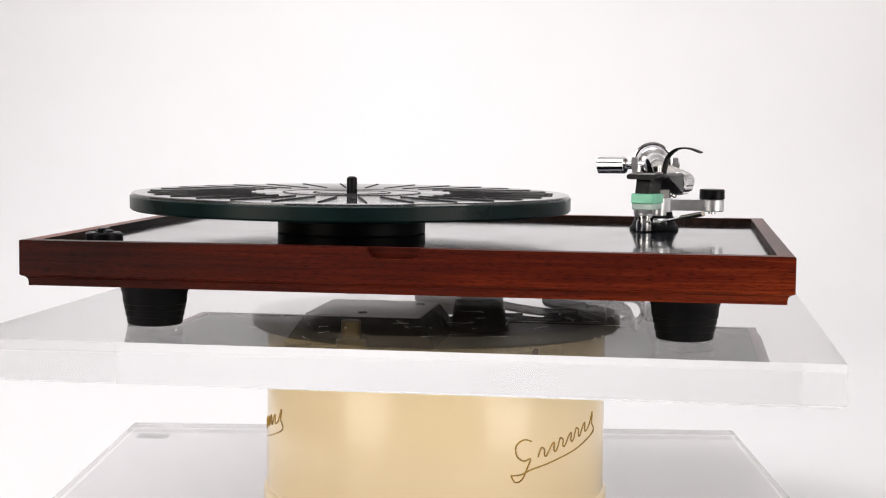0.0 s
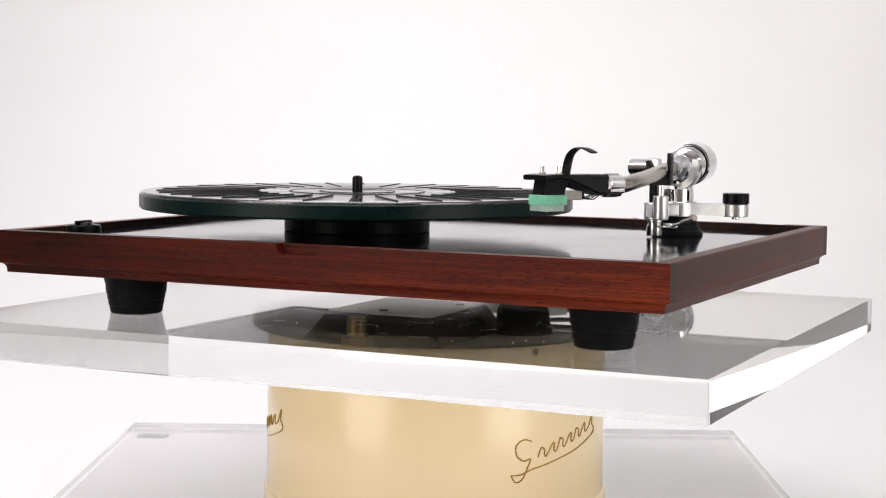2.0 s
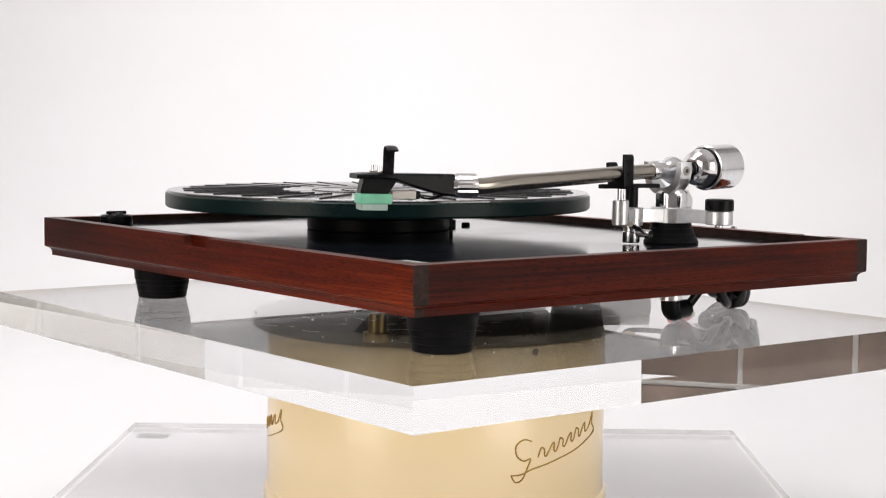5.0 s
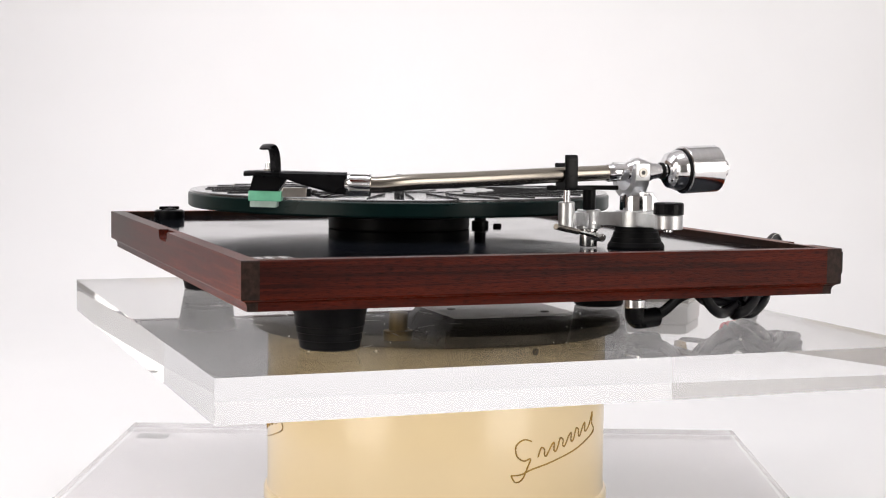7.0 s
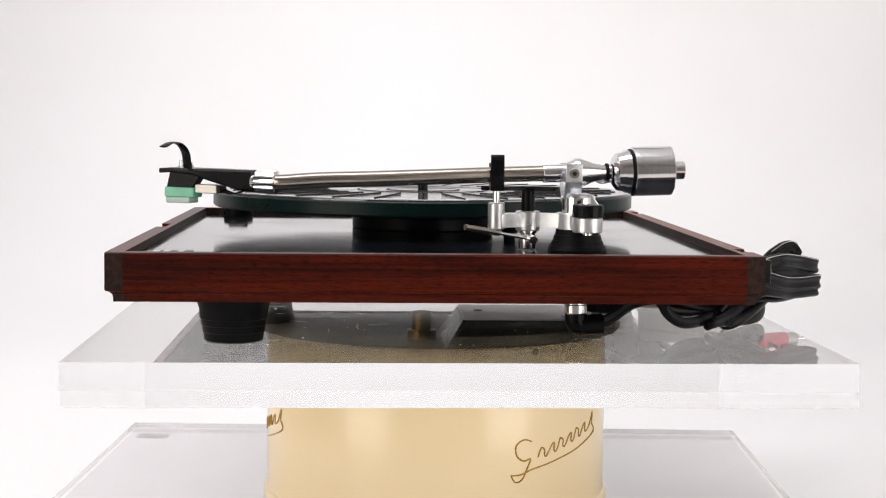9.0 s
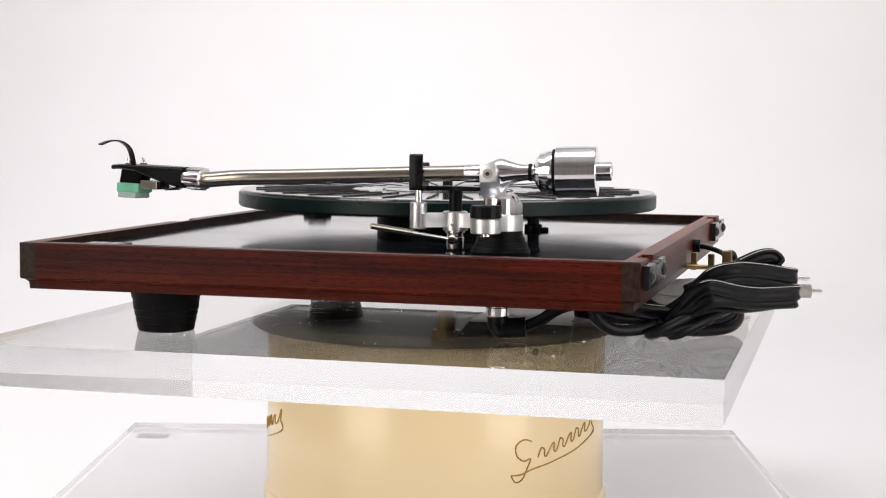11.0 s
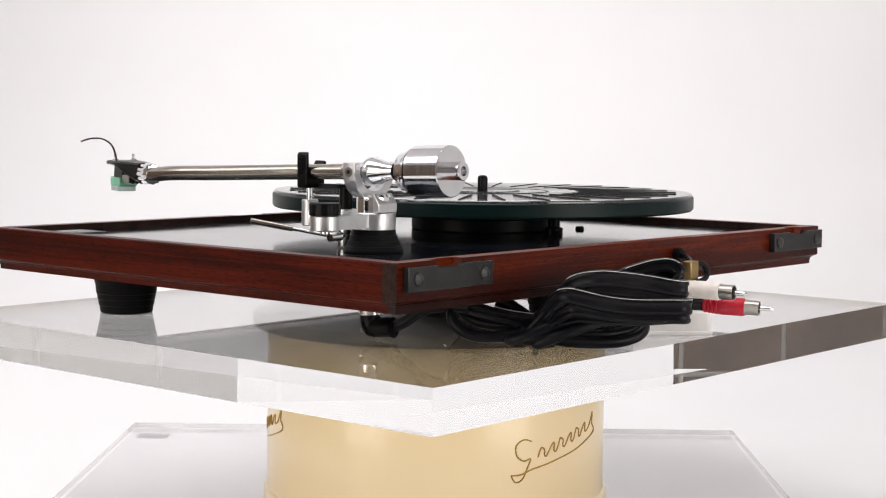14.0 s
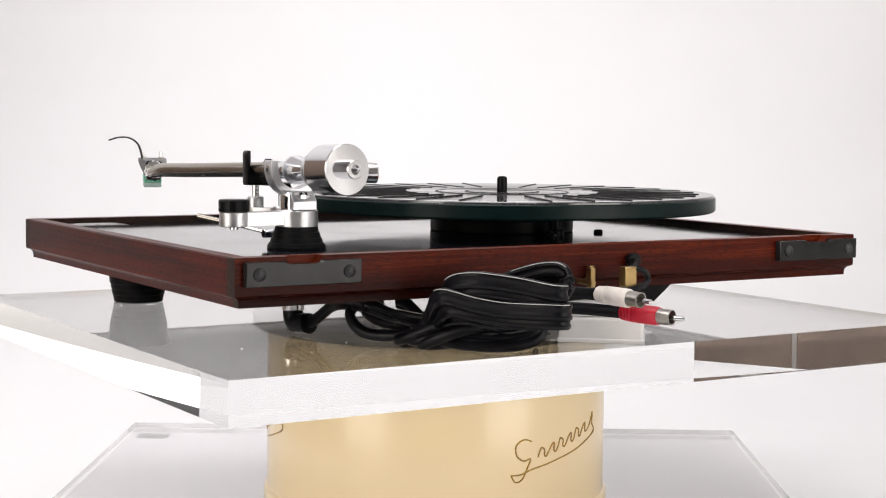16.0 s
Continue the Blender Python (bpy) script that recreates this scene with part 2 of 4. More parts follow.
TOP = 1.0          # height of the turning slab's upper face
BASE = 0.8705      # height of the lower slab's upper face
TABLE = 0.8405     # height of the backdrop sheet on its table

# ---- room ----
room, east, west = 4.6, 2.4, 3.4
bm = box(((east - west) / 2, 0, -0.03), (east + west, 2 * room, 0.05), bevel=0)
floor = tagged(part("floor", bm, GROUT, smooth=0), "pale grouted floor bed under brown tiles", "floor", kind="structure")
for nm, c, s in (("wall_north", ((east - west) / 2, room + 0.05, 1.5), (east + west + 0.2, 0.1, 3.4)), ("wall_south", ((east - west) / 2, -room - 0.05, 1.5), (east + west + 0.2, 0.1, 3.4)),
                 ("wall_return", (-2.05, 2.1, 1.5), (2.7, 0.12, 3.4)),
                 ("wall_east", (east + 0.05, 0, 1.5), (0.1, 2 * room, 3.4)), ("wall_west", (-west - 0.05, 0, 1.5), (0.1, 2 * room, 3.4))):
    pale = nm != "wall_north"
    tagged(part(nm, box(c, s, bevel=0), EAST_WALL if nm in ("wall_east", "wall_return") else PALE_WALL if pale else WALL, smooth=0), "plain white painted studio wall" if pale else "plain grey painted studio wall", "wall", kind="structure")
tagged(part("ceiling", box(((east - west) / 2, 0, 3.25), (east + west + 0.2, 2 * room + 0.2, 0.1), bevel=0), PALE_WALL, smooth=0), "plain white painted ceiling", "ceiling", kind="structure")

# white paper sheet that runs over the table and curves up behind
path, W = [Vector((0, -1.35, TABLE)), Vector((0, 0.5, TABLE)), Vector((0, 1.1, TABLE))], (-0.87, 0.3, 2.25)
path += [Vector((0, 1.1 + 0.7 * math.sin(a), TABLE + 0.7 - 0.7 * math.cos(a))) for a in (math.pi / 2 * i / 14 for i in range(1, 15))]
path += [Vector((0, 1.8, 2.9))]
bm = bmesh.new()
rows_ = [[bm.verts.new(p + Vector((x, 0, 0))) for x in W] for p in path]
for a, b in zip(rows_, rows_[1:]):
    for i in (0, 1):
        bm.faces.new((a[i], a[i + 1], b[i + 1], b[i]))
back = part("backdrop", bm, PAPER)
sol = back.modifiers.new("thick", "SOLIDIFY")
sol.thickness, sol.offset = 0.003, 0
back.location.z = -0.0016
tagged(back, "seamless white backdrop sheet curving up behind the stand", "backdrop", kind="structure")
bm = box((0.69, -0.12, TABLE - 0.0236), (3.02, 2.36, 0.04), bevel=0.003)
for sx in (-0.7, 2.05):
    for sy in (-1.15, 0.95):
        box((sx, sy, (TABLE - 0.045) / 2 - 0.002), (0.06, 0.06, TABLE - 0.045), bevel=0.003, bm=bm)
tagged(part("table_support", bm, WALL), "plain grey table under the backdrop sheet", "table", kind="structure")

# ---- stand: lower slab and drum ----
stand_slab = tagged(part("acrylic_base_slab", box((0, 0, -0.01195), (0.503, 0.424, 0.0239), bevel=0), ACRYLIC),
                    "thick clear acrylic base slab lying on the white sheet", "display base")
stand_slab.matrix_world = pose(-0.006, 0.032, BASE, 0, 0, -1.0)
stand_slab.visible_shadow = False
base_board = tagged(part("base_board", box((0, 0, -0.0028), (0.499, 0.420, 0.0056), bevel=0.0006), BOARD), "thin lilac-grey board under the acrylic base slab", "board")
base_board.matrix_world = pose(-0.006, 0.032, BASE - 0.0243, 0, 0, -1.0)
sticker = tagged(part("sticker", box((0, 0, 0.0001), (0.026, 0.020, 0.0002), bevel=0), LABEL_BLACK, smooth=0), "small dark sticker on the grey base board", "sticker")
sticker.matrix_world = pose(-0.2325, 0.2140, BASE - 0.0243, 0, 0, -1.0)

drum = thing("display_drum", "glossy cream enamelled drum stand with gold script mark on acrylic", "display stand", BASE + 0.0004)
h = TOP - 0.0239 - BASE - 0.0008
part("body", lathe([(0.09, 0), (0.1170, 0), (0.1176, 0.0015), (0.1175, 0.0072), (0.1168, 0.0086), (0.1153, 0.0092), (0.1150, 0.0130), (0.1150, 0.03), (0.1150, h - 0.010),
                    (0.1140, h - 0.008), (0.09, h - 0.008), (0.09, 0)], seg=128), CREAM, drum)
part("turning_plate", lathe([(0, h - 0.0075), (0.1235, h - 0.0075), (0.125, h - 0.006), (0.125, h - 0.0012), (0.1243, h), (0, h)], seg=128), DISC, drum, "dark turning plate on the drum")


def on_drum(az, z, off):
    a = radians(az)
    r = 0.11505 + off
    return Vector((r * math.sin(a), -r * math.cos(a), z))


def script_mark(name, az):
    """A gilt flourish: one large loop, a row of waves and an underline that swings back."""
    flo = [(-19.5, .006), (-18, .0015), (-15.5, .003), (-13.5, .0105), (-12.5, .0155), (-15, .0145), (-17.5, .018), (-17.8, .0245), (-15, .028), (-12.2, .0265)]
    waves = []
    for i in range(6):
        a0, z0, w = -9.6 + i * 4.1, 0.0152 + i * 0.0021, 0.75 + 0.5 * (i % 2)
        waves += [(a0, z0 + 0.0006), (a0 + 1.0 * w, z0 + 0.0046), (a0 + 1.9 * w, z0 + 0.0066), (a0 + 2.6, z0 + 0.0050), (a0 + 2.5, z0 + 0.0018), (a0 + 3.2, z0 + 0.0006)]
    tail = [(16.5, 0.0295), (19.0, 0.0375), (18.6, 0.0305), (19.5, 0.0285), (20.2, 0.0255), (18.0, 0.0225), (8, 0.0165), (-4, 0.0115), (-12, 0.0085), (-16, 0.006), (-19.5, 0.006)]
    bm = bmesh.new()
    for pts in (flo, waves + tail):
        p = smooth_path([on_drum(az + a, 0.0302 + z, 0.0001) for a, z in pts], 6)
        sweep(p, ring_section(0.00050, 0.00050, 6), bm)
    part(name, bm, GILT, drum, "gold-brown printed flourish")


script_mark("script_mark", 43.8)
script_mark("script_mark", -80)
part("rivet", lathe([(0.0009, 0), (0.0022, 0), (0.0022, 0.0006), (0.0009, 0.0006), (0.0009, 0)], Matrix.Translation(on_drum(32.5, h - 0.0125, 0)) @ pose(0, 0, 0, 90, 0, 32.5), 16), DISC, drum, "dark ring rivet")

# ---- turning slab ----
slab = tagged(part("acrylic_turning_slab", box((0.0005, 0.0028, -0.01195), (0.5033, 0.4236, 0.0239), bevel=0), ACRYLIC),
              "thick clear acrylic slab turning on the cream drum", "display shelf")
# upper face takes the darker tint, all other faces stay clear
slab.data.materials.append(TINTED_TOP)
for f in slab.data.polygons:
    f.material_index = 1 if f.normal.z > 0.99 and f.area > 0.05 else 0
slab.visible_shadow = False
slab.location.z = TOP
# ---- record player, built about the turning axis, on the slab's upper face ----
X0, X1, Y0, Y1 = -0.2195, 0.2266, -0.1880, 0.1700
ZB, ZT, ZD = 0.0284, 0.0553, 0.0512
RIM, STEP = 0.0098, 0.0062
player = thing("record_player", "record player in red-brown wooden plinth with black platter on acrylic slab", "record player", TOP)


def board(name, x0, x1, y0, y1, out, mat, notches=()):
    """A plinth board with a cove along its lower outer edge. out: which sides face outwards. notches: (x, half width, depth) cut from the top."""
    bm = bmesh.new()
    levels = [(ZB, 0.0040), (ZB + 0.0022, 0.0040), (ZB + 0.0040, 0.0036), (ZB + 0.0053, 0.0024), (ZB + STEP, 0.0004), (ZB + STEP + 0.0006, 0.0)]
    levels += [(0.0445, 0.0)] if notches else [(ZT - 0.0008, 0.0), (ZT, 0.0008)]
    rings = []
    for z, o in levels:
        ring = [(x0 + o * ("w" in out), y0 + o * ("s" in out)), (x1 - o * ("e" in out), y0 + o * ("s" in out)),
                (x1 - o * ("e" in out), y1 - o * ("n" in out)), (x0 + o * ("w" in out), y1 - o * ("n" in out))]
        rings.append([bm.verts.new((x, y, z)) for x, y in ring])
    for a, b in zip(rings, rings[1:]):
        for i in range(4):
            j = (i + 1) % 4
            bm.faces.new((a[i], a[j], b[j], b[i]))
    bm.faces.new(rings[0][::-1])
    bm.faces.new(rings[-1])
    if notches:
        top = [(x0, 0.0443), (x1, 0.0443), (x1, ZT - 0.0006), (x1 - 0.0006, ZT)]
        for cx, hw, dp in sorted(notches, reverse=True):
            top += [(cx + hw, ZT)] + [(cx + hw - dp * (1 - math.cos(a)) * 0.8, ZT - dp * math.sin(a)) for a in (radians(18 * i) for i in range(1, 6))]
            top += [(cx - hw + dp * (1 - math.cos(a)) * 0.8, ZT - dp * math.sin(a)) for a in (radians(18 * i) for i in range(5, 0, -1))] + [(cx - hw, ZT)]
        top += [(x0 + 0.0006, ZT), (x0, ZT - 0.0006)]
        stand = Matrix(((1, 0, 0, 0), (0, 0, -1, 0), (0, 1, 0, 0), (0, 0, 0, 1)))
        whole = [(x0, 0.0443), (x1, 0.0443), (x1, ZT - 0.0006), (x1 - 0.0006, ZT), (x0 + 0.0006, ZT), (x0, ZT - 0.0006)]
        cut_y = y0 + 0.0062 if "s" in out else y1 - 0.0062
        for outline, ya, yb in ((top, y0, cut_y), (whole, cut_y, y1)) if "s" in out else ((whole, y0, cut_y), (top, cut_y, y1)):
            prism(outline, -yb, -ya, stand, bm=bm)
    for f in bm.faces:
        f.normal_update()
        cx_ = f.calc_center_median().x
        if abs(f.normal.x) > 0.7 and ("s" in out or "n" in out) and min(abs(cx_ - x0), abs(cx_ - x1)) < 0.006:
            f.material_index = 1
        ctr, inner = f.calc_center_median(), {"s": (1, y1), "n": (1, y0), "e": (0, x0), "w": (0, x1)}[out[-1]]
        if abs(f.normal[inner[0]]) > 0.7 and abs(ctr[inner[0]] - inner[1]) < 0.001:
            f.material_index = 2
    return part(name, bm, [mat, END_GRAIN, RIM_BLACK], player, smooth=20)


board("front_board", X0, X1, Y0, Y0 + RIM, "wes", WOOD_X, [(0.003, 0.0150, 0.0062)])
board("back_board", X0, X1, Y1 - RIM, Y1, "wen", WOOD_X, [(0.186, 0.0105, 0.0042), (-0.184, 0.0105, 0.0042)])
board("side_board", X1 - RIM, X1, Y0 + RIM, Y1 - RIM, "e", WOOD_Y)
board("side_board", X0, X0 + RIM, Y0 + RIM, Y1 - RIM, "w", WOOD_Y)
part("deck", box(((X0 + X1) / 2, (Y0 + Y1) / 2, ZD - 0.004), (X1 - X0 - 2 * RIM - 0.0006, Y1 - Y0 - 2 * RIM - 0.0006, 0.008), bevel=0.0004), DECK, player, "gloss black recessed deck")
part("underside", box(((X0 + X1) / 2, (Y0 + Y1) / 2, ZB + 0.004), (X1 - X0 - 2 * RIM - 0.0006, Y1 - Y0 - 2 * RIM - 0.0006, 0.006), bevel=0.0004), UNDER, player, "black underside board")


# stepped rubber feet
def foot(x, y):
    f = [(0, 0), (0.0158, 0), (0.0169, 0.0008), (0.0175, 0.0052), (0.0180, 0.0056), (0.0182, 0.0092), (0.0188, 0.0097), (0.0189, 0.0128), (0.0196, 0.0134),
         (0.0199, 0.0190), (0.0204, 0.0200), (0.0216, 0.0245), (0.0226, ZB + 0.0008), (0, ZB + 0.0008)]
    part("foot", lathe(f, Matrix.Translation((x, y, 0.0001)), 48), RUBBER, player, "stepped black rubber foot")


foot(0.1674, -0.1239)
foot(-0.1577, -0.1261)
foot(0.0150, 0.1150)

# motor housing under the deck, bearing well and arm lead
bm = bmesh.new()
lo = [(-0.0975, 0.0190), (-0.0145, 0.0190), (-0.0145, 0.1130), (-0.0975, 0.1130)]
a = [bm.verts.new((x, y, 0.0106)) for x, y in lo]
b = [bm.verts.new((x + (0.013 if x > -0.05 else -0.013), y + (0.013 if y > 0.05 else -0.013), ZB + 0.002)) for x, y in lo]
bm.faces.new(a[::-1]), bm.faces.new(b)
for i in range(4):
    bm.faces.new((a[i], a[(i + 1) % 4], b[(i + 1) % 4], b[i]))
housing = part("motor_housing", bm, BLACK, player, "black tapered motor housing with pale base plate", 20)
part("base_plate", box((-0.056, 0.066, 0.0098), (0.082, 0.093, 0.0016)), WHITE_PLASTIC, housing, "pale base plate")
for q in ((-0.058, 0.032), (-0.026, 0.092)):
    part("screw", lathe([(0, 0), (0.003, 0), (0.0034, 0.0008), (0.0034, 0.0016)], Matrix.Translation((*q, 0.0082)), 16), BLACK_METAL, housing)
SP = (-0.0579, -0.0084)
part("bearing_well", lathe([(0, 0.0094), (0.0062, 0.0094), (0.0068, 0.0102), (0.0068, 0.0225), (0.0105, 0.0228), (0.0105, ZB + 0.002)], Matrix.Translation((*SP, 0)), 32), BRASS, player, "brass bearing well")

# platter, mat, hub, spindle
PR, PZ0, PZ1 = 0.1485, 0.0668, 0.0766
at = Matrix.Translation((*SP, 0))
platter = part("platter", lathe([(0, PZ0), (PR - 0.0012, PZ0), (PR, PZ0 + 0.0012), (PR, PZ1 - 0.0008), (PR - 0.0008, PZ1), (0, PZ1)], at, 160), GREEN_GLASS, player, "dark green glass platter")
# glossy top with raised radial ribs
MZ, N = 0.0782, 30
top = part("platter_top", lathe([(0, MZ - 0.0002), (0.008, MZ - 0.0002), (0.0085, MZ), (0.1468, MZ), (0.1474, MZ - 0.0006), (0.1474, PZ1 - 0.0002)], at, 160), MAT, platter, "glossy dark platter top with raised ribs", 25)
part("ring", lathe([(0.0455, MZ - 0.0004), (0.0455, MZ + 0.0001), (0.0462, MZ + 0.0003), (0.0470, MZ + 0.0001), (0.0470, MZ - 0.0004)], at, 96), RIB, platter, "thin raised ring")
part("ring", lathe([(0.0250, MZ - 0.0004), (0.0250, MZ + 0.0001), (0.0257, MZ + 0.0003), (0.0264, MZ + 0.0001), (0.0264, MZ - 0.0004)], at, 72), RIB, platter, "thin raised ring")
rib_bm = box((0.1025, 0, 0.0001), (0.0690, 0.0014, 0.0010), bevel=0.0003)
rib_me = bpy.data.meshes.new("rib")
bmesh.ops.recalc_face_normals(rib_bm, faces=rib_bm.faces)
rib_bm.to_mesh(rib_me)
rib_bm.free()
rib_me.materials.append(RIB)
for i in range(N):
    rib = new("rib", rib_me)
    rib.parent = platter
    rib.matrix_local = Matrix.Translation((*SP, MZ)) @ pose(0, 0, 0, 0, 0, 360 * (i + 0.775) / N)
part("spindle", lathe([(0.0036, PZ1), (0.0036, 0.0868), (0.0032, 0.0882), (0.0020, 0.0890), (0, 0.0891)], at, 24), BLACK, platter, "black centre spindle")
part("hub", lathe([(0, ZD), (0.0495, ZD), (0.0502, ZD + 0.0008), (0.0502, 0.0595), (0.0470, 0.0602), (0.0470, 0.0618), (0.0505, 0.0622), (0.0505, PZ0 - 0.0003), (0.03, PZ0 + 0.0002)], at, 96), HUB, player, "black moulded sub-platter hub")
part("motor_pulley", lathe([(0, ZD), (0.0062, ZD), (0.0062, 0.0548), (0.0042, 0.0555), (0.0042, 0.0640), (0.0055, 0.0645), (0.0055, 0.0662), (0, 0.0663)], Matrix.Translation((-0.0593, 0.0543, 0)), 24), BLACK, player)
for q in ((-0.103, 0.0445), (-0.050, 0.0640)):
    part("transit_screw", lathe([(0, ZD), (0.0030, ZD), (0.0032, 0.0518), (0.0030, 0.0529), (0.0024, 0.0535), (0, 0.0536)], Matrix.Translation((*q, 0)), 20), BLACK, player)
# rotary switch
sw = part("switch", lathe([(0, ZD), (0.0112, ZD), (0.0115, ZD + 0.0008), (0.0112, 0.0574), (0.0100, 0.0582), (0.0060, 0.0582), (0.0050, 0.0594), (0, 0.0602)], Matrix.Translation((-0.1814, -0.1501, 0)), 40), BLACK, player, "black rotary switch")
part("pointer", box((-0.1814, -0.1501, 0.0597), (0.0028, 0.015, 0.0022), bevel=0.0006), BLACK, sw)
# maker's plate on the deck; its small print as bars
pl = part("label_plate", box((0.190, -0.160, ZD + 0.0004), (0.050, 0.026, 0.0006), bevel=0.0002), LABEL_BLACK, player, "black foil label with silver print")
for i, (x, w, y) in enumerate(((0.178, 0.014, -0.153), (0.197, 0.018, -0.153), (0.190, 0.040, -0.161), (0.184, 0.026, -0.167))):
    part("print_bar", box((x, y, ZD + 0.0009), (w, 0.0034, 0.0004), bevel=0), PRINT, pl, smooth=0)

# lid hinge plates on the back board
for cx in (0.1878, -0.184):
    hp = part("hinge_plate", prism([(cx - 0.0340, 0.0400), (cx + 0.0340, 0.0400), (cx + 0.0340, 0.0530), (cx + 0.0115, 0.0530), (cx + 0.0095, 0.0510),
                                    (cx - 0.0095, 0.0510), (cx - 0.0115, 0.0530), (cx - 0.0340, 0.0530)], -Y1 - 0.0042, -Y1 + 0.0002,
                                   Matrix(((1, 0, 0, 0), (0, 0, -1, 0), (0, 1, 0, 0), (0, 0, 0, 1))), bevel=0.0004), HINGE, player, "dull grey metal hinge plate", 20)
    for s in (-0.0265, 0.0265):
        part("screw", lathe([(0, 0.0020), (0.0016, 0.0019), (0.0026, 0.0012), (0.0034, 0.0008), (0.0036, 0)], Matrix.Translation((cx + s, Y1 + 0.0042, 0.0465)) @ pose(0, 0, 0, -90), 20), BLACK_METAL, hp, "dark domed screw")
# brass terminals on the back
tm = part("terminal", box((-0.0118, 0.1945, 0.0380), (0.0085, 0.0060, 0.0120), bevel=0.0006), BRASS, player, "brass cable terminal on a black lead-out")
part("cap", rod((-0.0332, Y1 - 0.001, 0.0450), (-0.0326, Y1 + 0.0050, 0.0450), 0.0044), BLACK, tm)
part("stem", sweep(smooth_path([(-0.0328, Y1 + 0.003, 0.0450), (-0.0290, Y1 + 0.010, 0.0445), (-0.0200, Y1 + 0.019, 0.0425), (-0.0130, 0.1925, 0.0410)], 6), ring_section(0.0017, 0.0017, 10)), BLACK, tm)
for px, py in ((0.0002, Y1 + 0.004), (0.0085, 0.1860)):
    pn = part("pin", box((px, py, 0.0375), (0.0034, 0.0040, 0.0115), bevel=0.0005), BRASS, player, "brass pin")
    part("stud", rod((px, Y1 - 0.001, 0.0345), (px, py + 0.0025, 0.0345), 0.0016, seg=14), BRASS, pn)

# ---- tone arm ----
PX, PY, PA = 0.1450, 0.0770, 0.0976
arm_at = Matrix.Translation((PX, PY, 0))
part("arm_base", lathe([(0, ZD), (0.0172, ZD), (0.0176, ZD + 0.001), (0.0164, 0.0545), (0.0158, 0.0548), (0.0150, 0.0575), (0.0145, 0.0578), (0.0138, 0.0608), (0.0132, 0.0612), (0.0126, 0.0645)], arm_at, 48), RUBBER, player, "black stepped arm base")
# flat bar that carries rest, lift and bias dial
RX, RY, LX, LY, KX, KY = 0.1490, 0.0283, 0.1385, 0.0480, 0.1855, 0.0775


def strip(points, half):
    """The outline of a flat strip that follows the points."""
    P = smooth_path([(x, y, 0) for x, y in points], 6)
    left, right = [], []
    for i, p in enumerate(P):
        d = (P[min(i + 1, len(P) - 1)] - P[max(i - 1, 0)]).normalized()
        s = Vector((-d.y, d.x, 0)) * half
        left.append((p.x + s.x, p.y + s.y))
        right.append((p.x - s.x, p.y - s.y))
    return left + right[::-1]


bar = part("arm_bar", prism(strip([(RX, RY), (LX, LY), (PX + 0.001, PY - 0.006)], 0.0056), 0.0652, 0.0732, bevel=0.0004), ALU, player, "satin aluminium arm bar")
part("arm_bar", prism(strip([(PX, PY), (KX, KY)], 0.0062), 0.0655, 0.0732, bevel=0.0004), ALU, player, "satin aluminium arm bar")
part("arm_collar", lathe([(0, 0.0640), (0.0124, 0.0640), (0.0128, 0.0645), (0.0128, 0.0735), (0.0124, 0.0740), (0, 0.0740)], arm_at, 48), ALU, player)
dial = part("bias_dial", lathe([(0, 0.0650), (0.0080, 0.0650), (0.0085, 0.0655), (0.0085, 0.0732), (0.0081, 0.0737), (0, 0.0737)], Matrix.Translation((KX, KY, 0)), 40), ALU, player, "aluminium bias dial with black knob")
knob_bm = bmesh.new()
prof = [(0.0739, 1.0), (0.0800, 1.0), (0.0808, 0.94)]
rings = [[knob_bm.verts.new((KX + 0.0089 * k * (1 if i % 4 > 1 else 0.985) * math.cos(2 * math.pi * i / 72), KY + 0.0089 * k * (1 if i % 4 > 1 else 0.985) * math.sin(2 * math.pi * i / 72), z)) for i in range(72)] for z, k in prof]
for a, b in zip(rings, rings[1:]):
    for i in range(72):
        knob_bm.faces.new((a[i], a[(i + 1) % 72], b[(i + 1) % 72], b[i]))
knob_bm.faces.new(rings[-1])
part("knob", knob_bm, BLACK, dial, "ribbed black knob")
part("screw", rod((KX, KY, 0.0632), (KX, KY, 0.0652), 0.0026, seg=16), CHROME, dial)
# rest post and clip
post = part("rest_post", rod((RX, RY, 0.0640), (RX, RY, 0.0798), 0.0050), ALU, player, "silver rest post with black arm clip")
part("pin", rod((RX, RY, 0.078), (RX, RY, 0.0880), 0.0021, seg=16), CHROME, post)
CX = 0.1490
clip_shape = [(-0.0065, 0.0868), (0.0065, 0.0868), (0.0070, 0.0885), (0.0070, 0.1065), (0.0058, 0.1080), (0.0050, 0.1080), (0.0048, 0.1010), (0.0062, 0.0975), (0.0040, 0.0925),
              (-0.0020, 0.0912), (-0.0052, 0.0940), (-0.0058, 0.0990), (-0.0082, 0.1030), (-0.0098, 0.1022), (-0.0085, 0.0960), (-0.0080, 0.0890)]
part("clip", prism([(CX + x, z) for x, z in clip_shape], -RY - 0.0040, -RY + 0.0040, Matrix(((1, 0, 0, 0), (0, 0, -1, 0), (0, 1, 0, 0), (0, 0, 0, 1))), bevel=0.0004), BLACK, post, "black arm clip", 25)
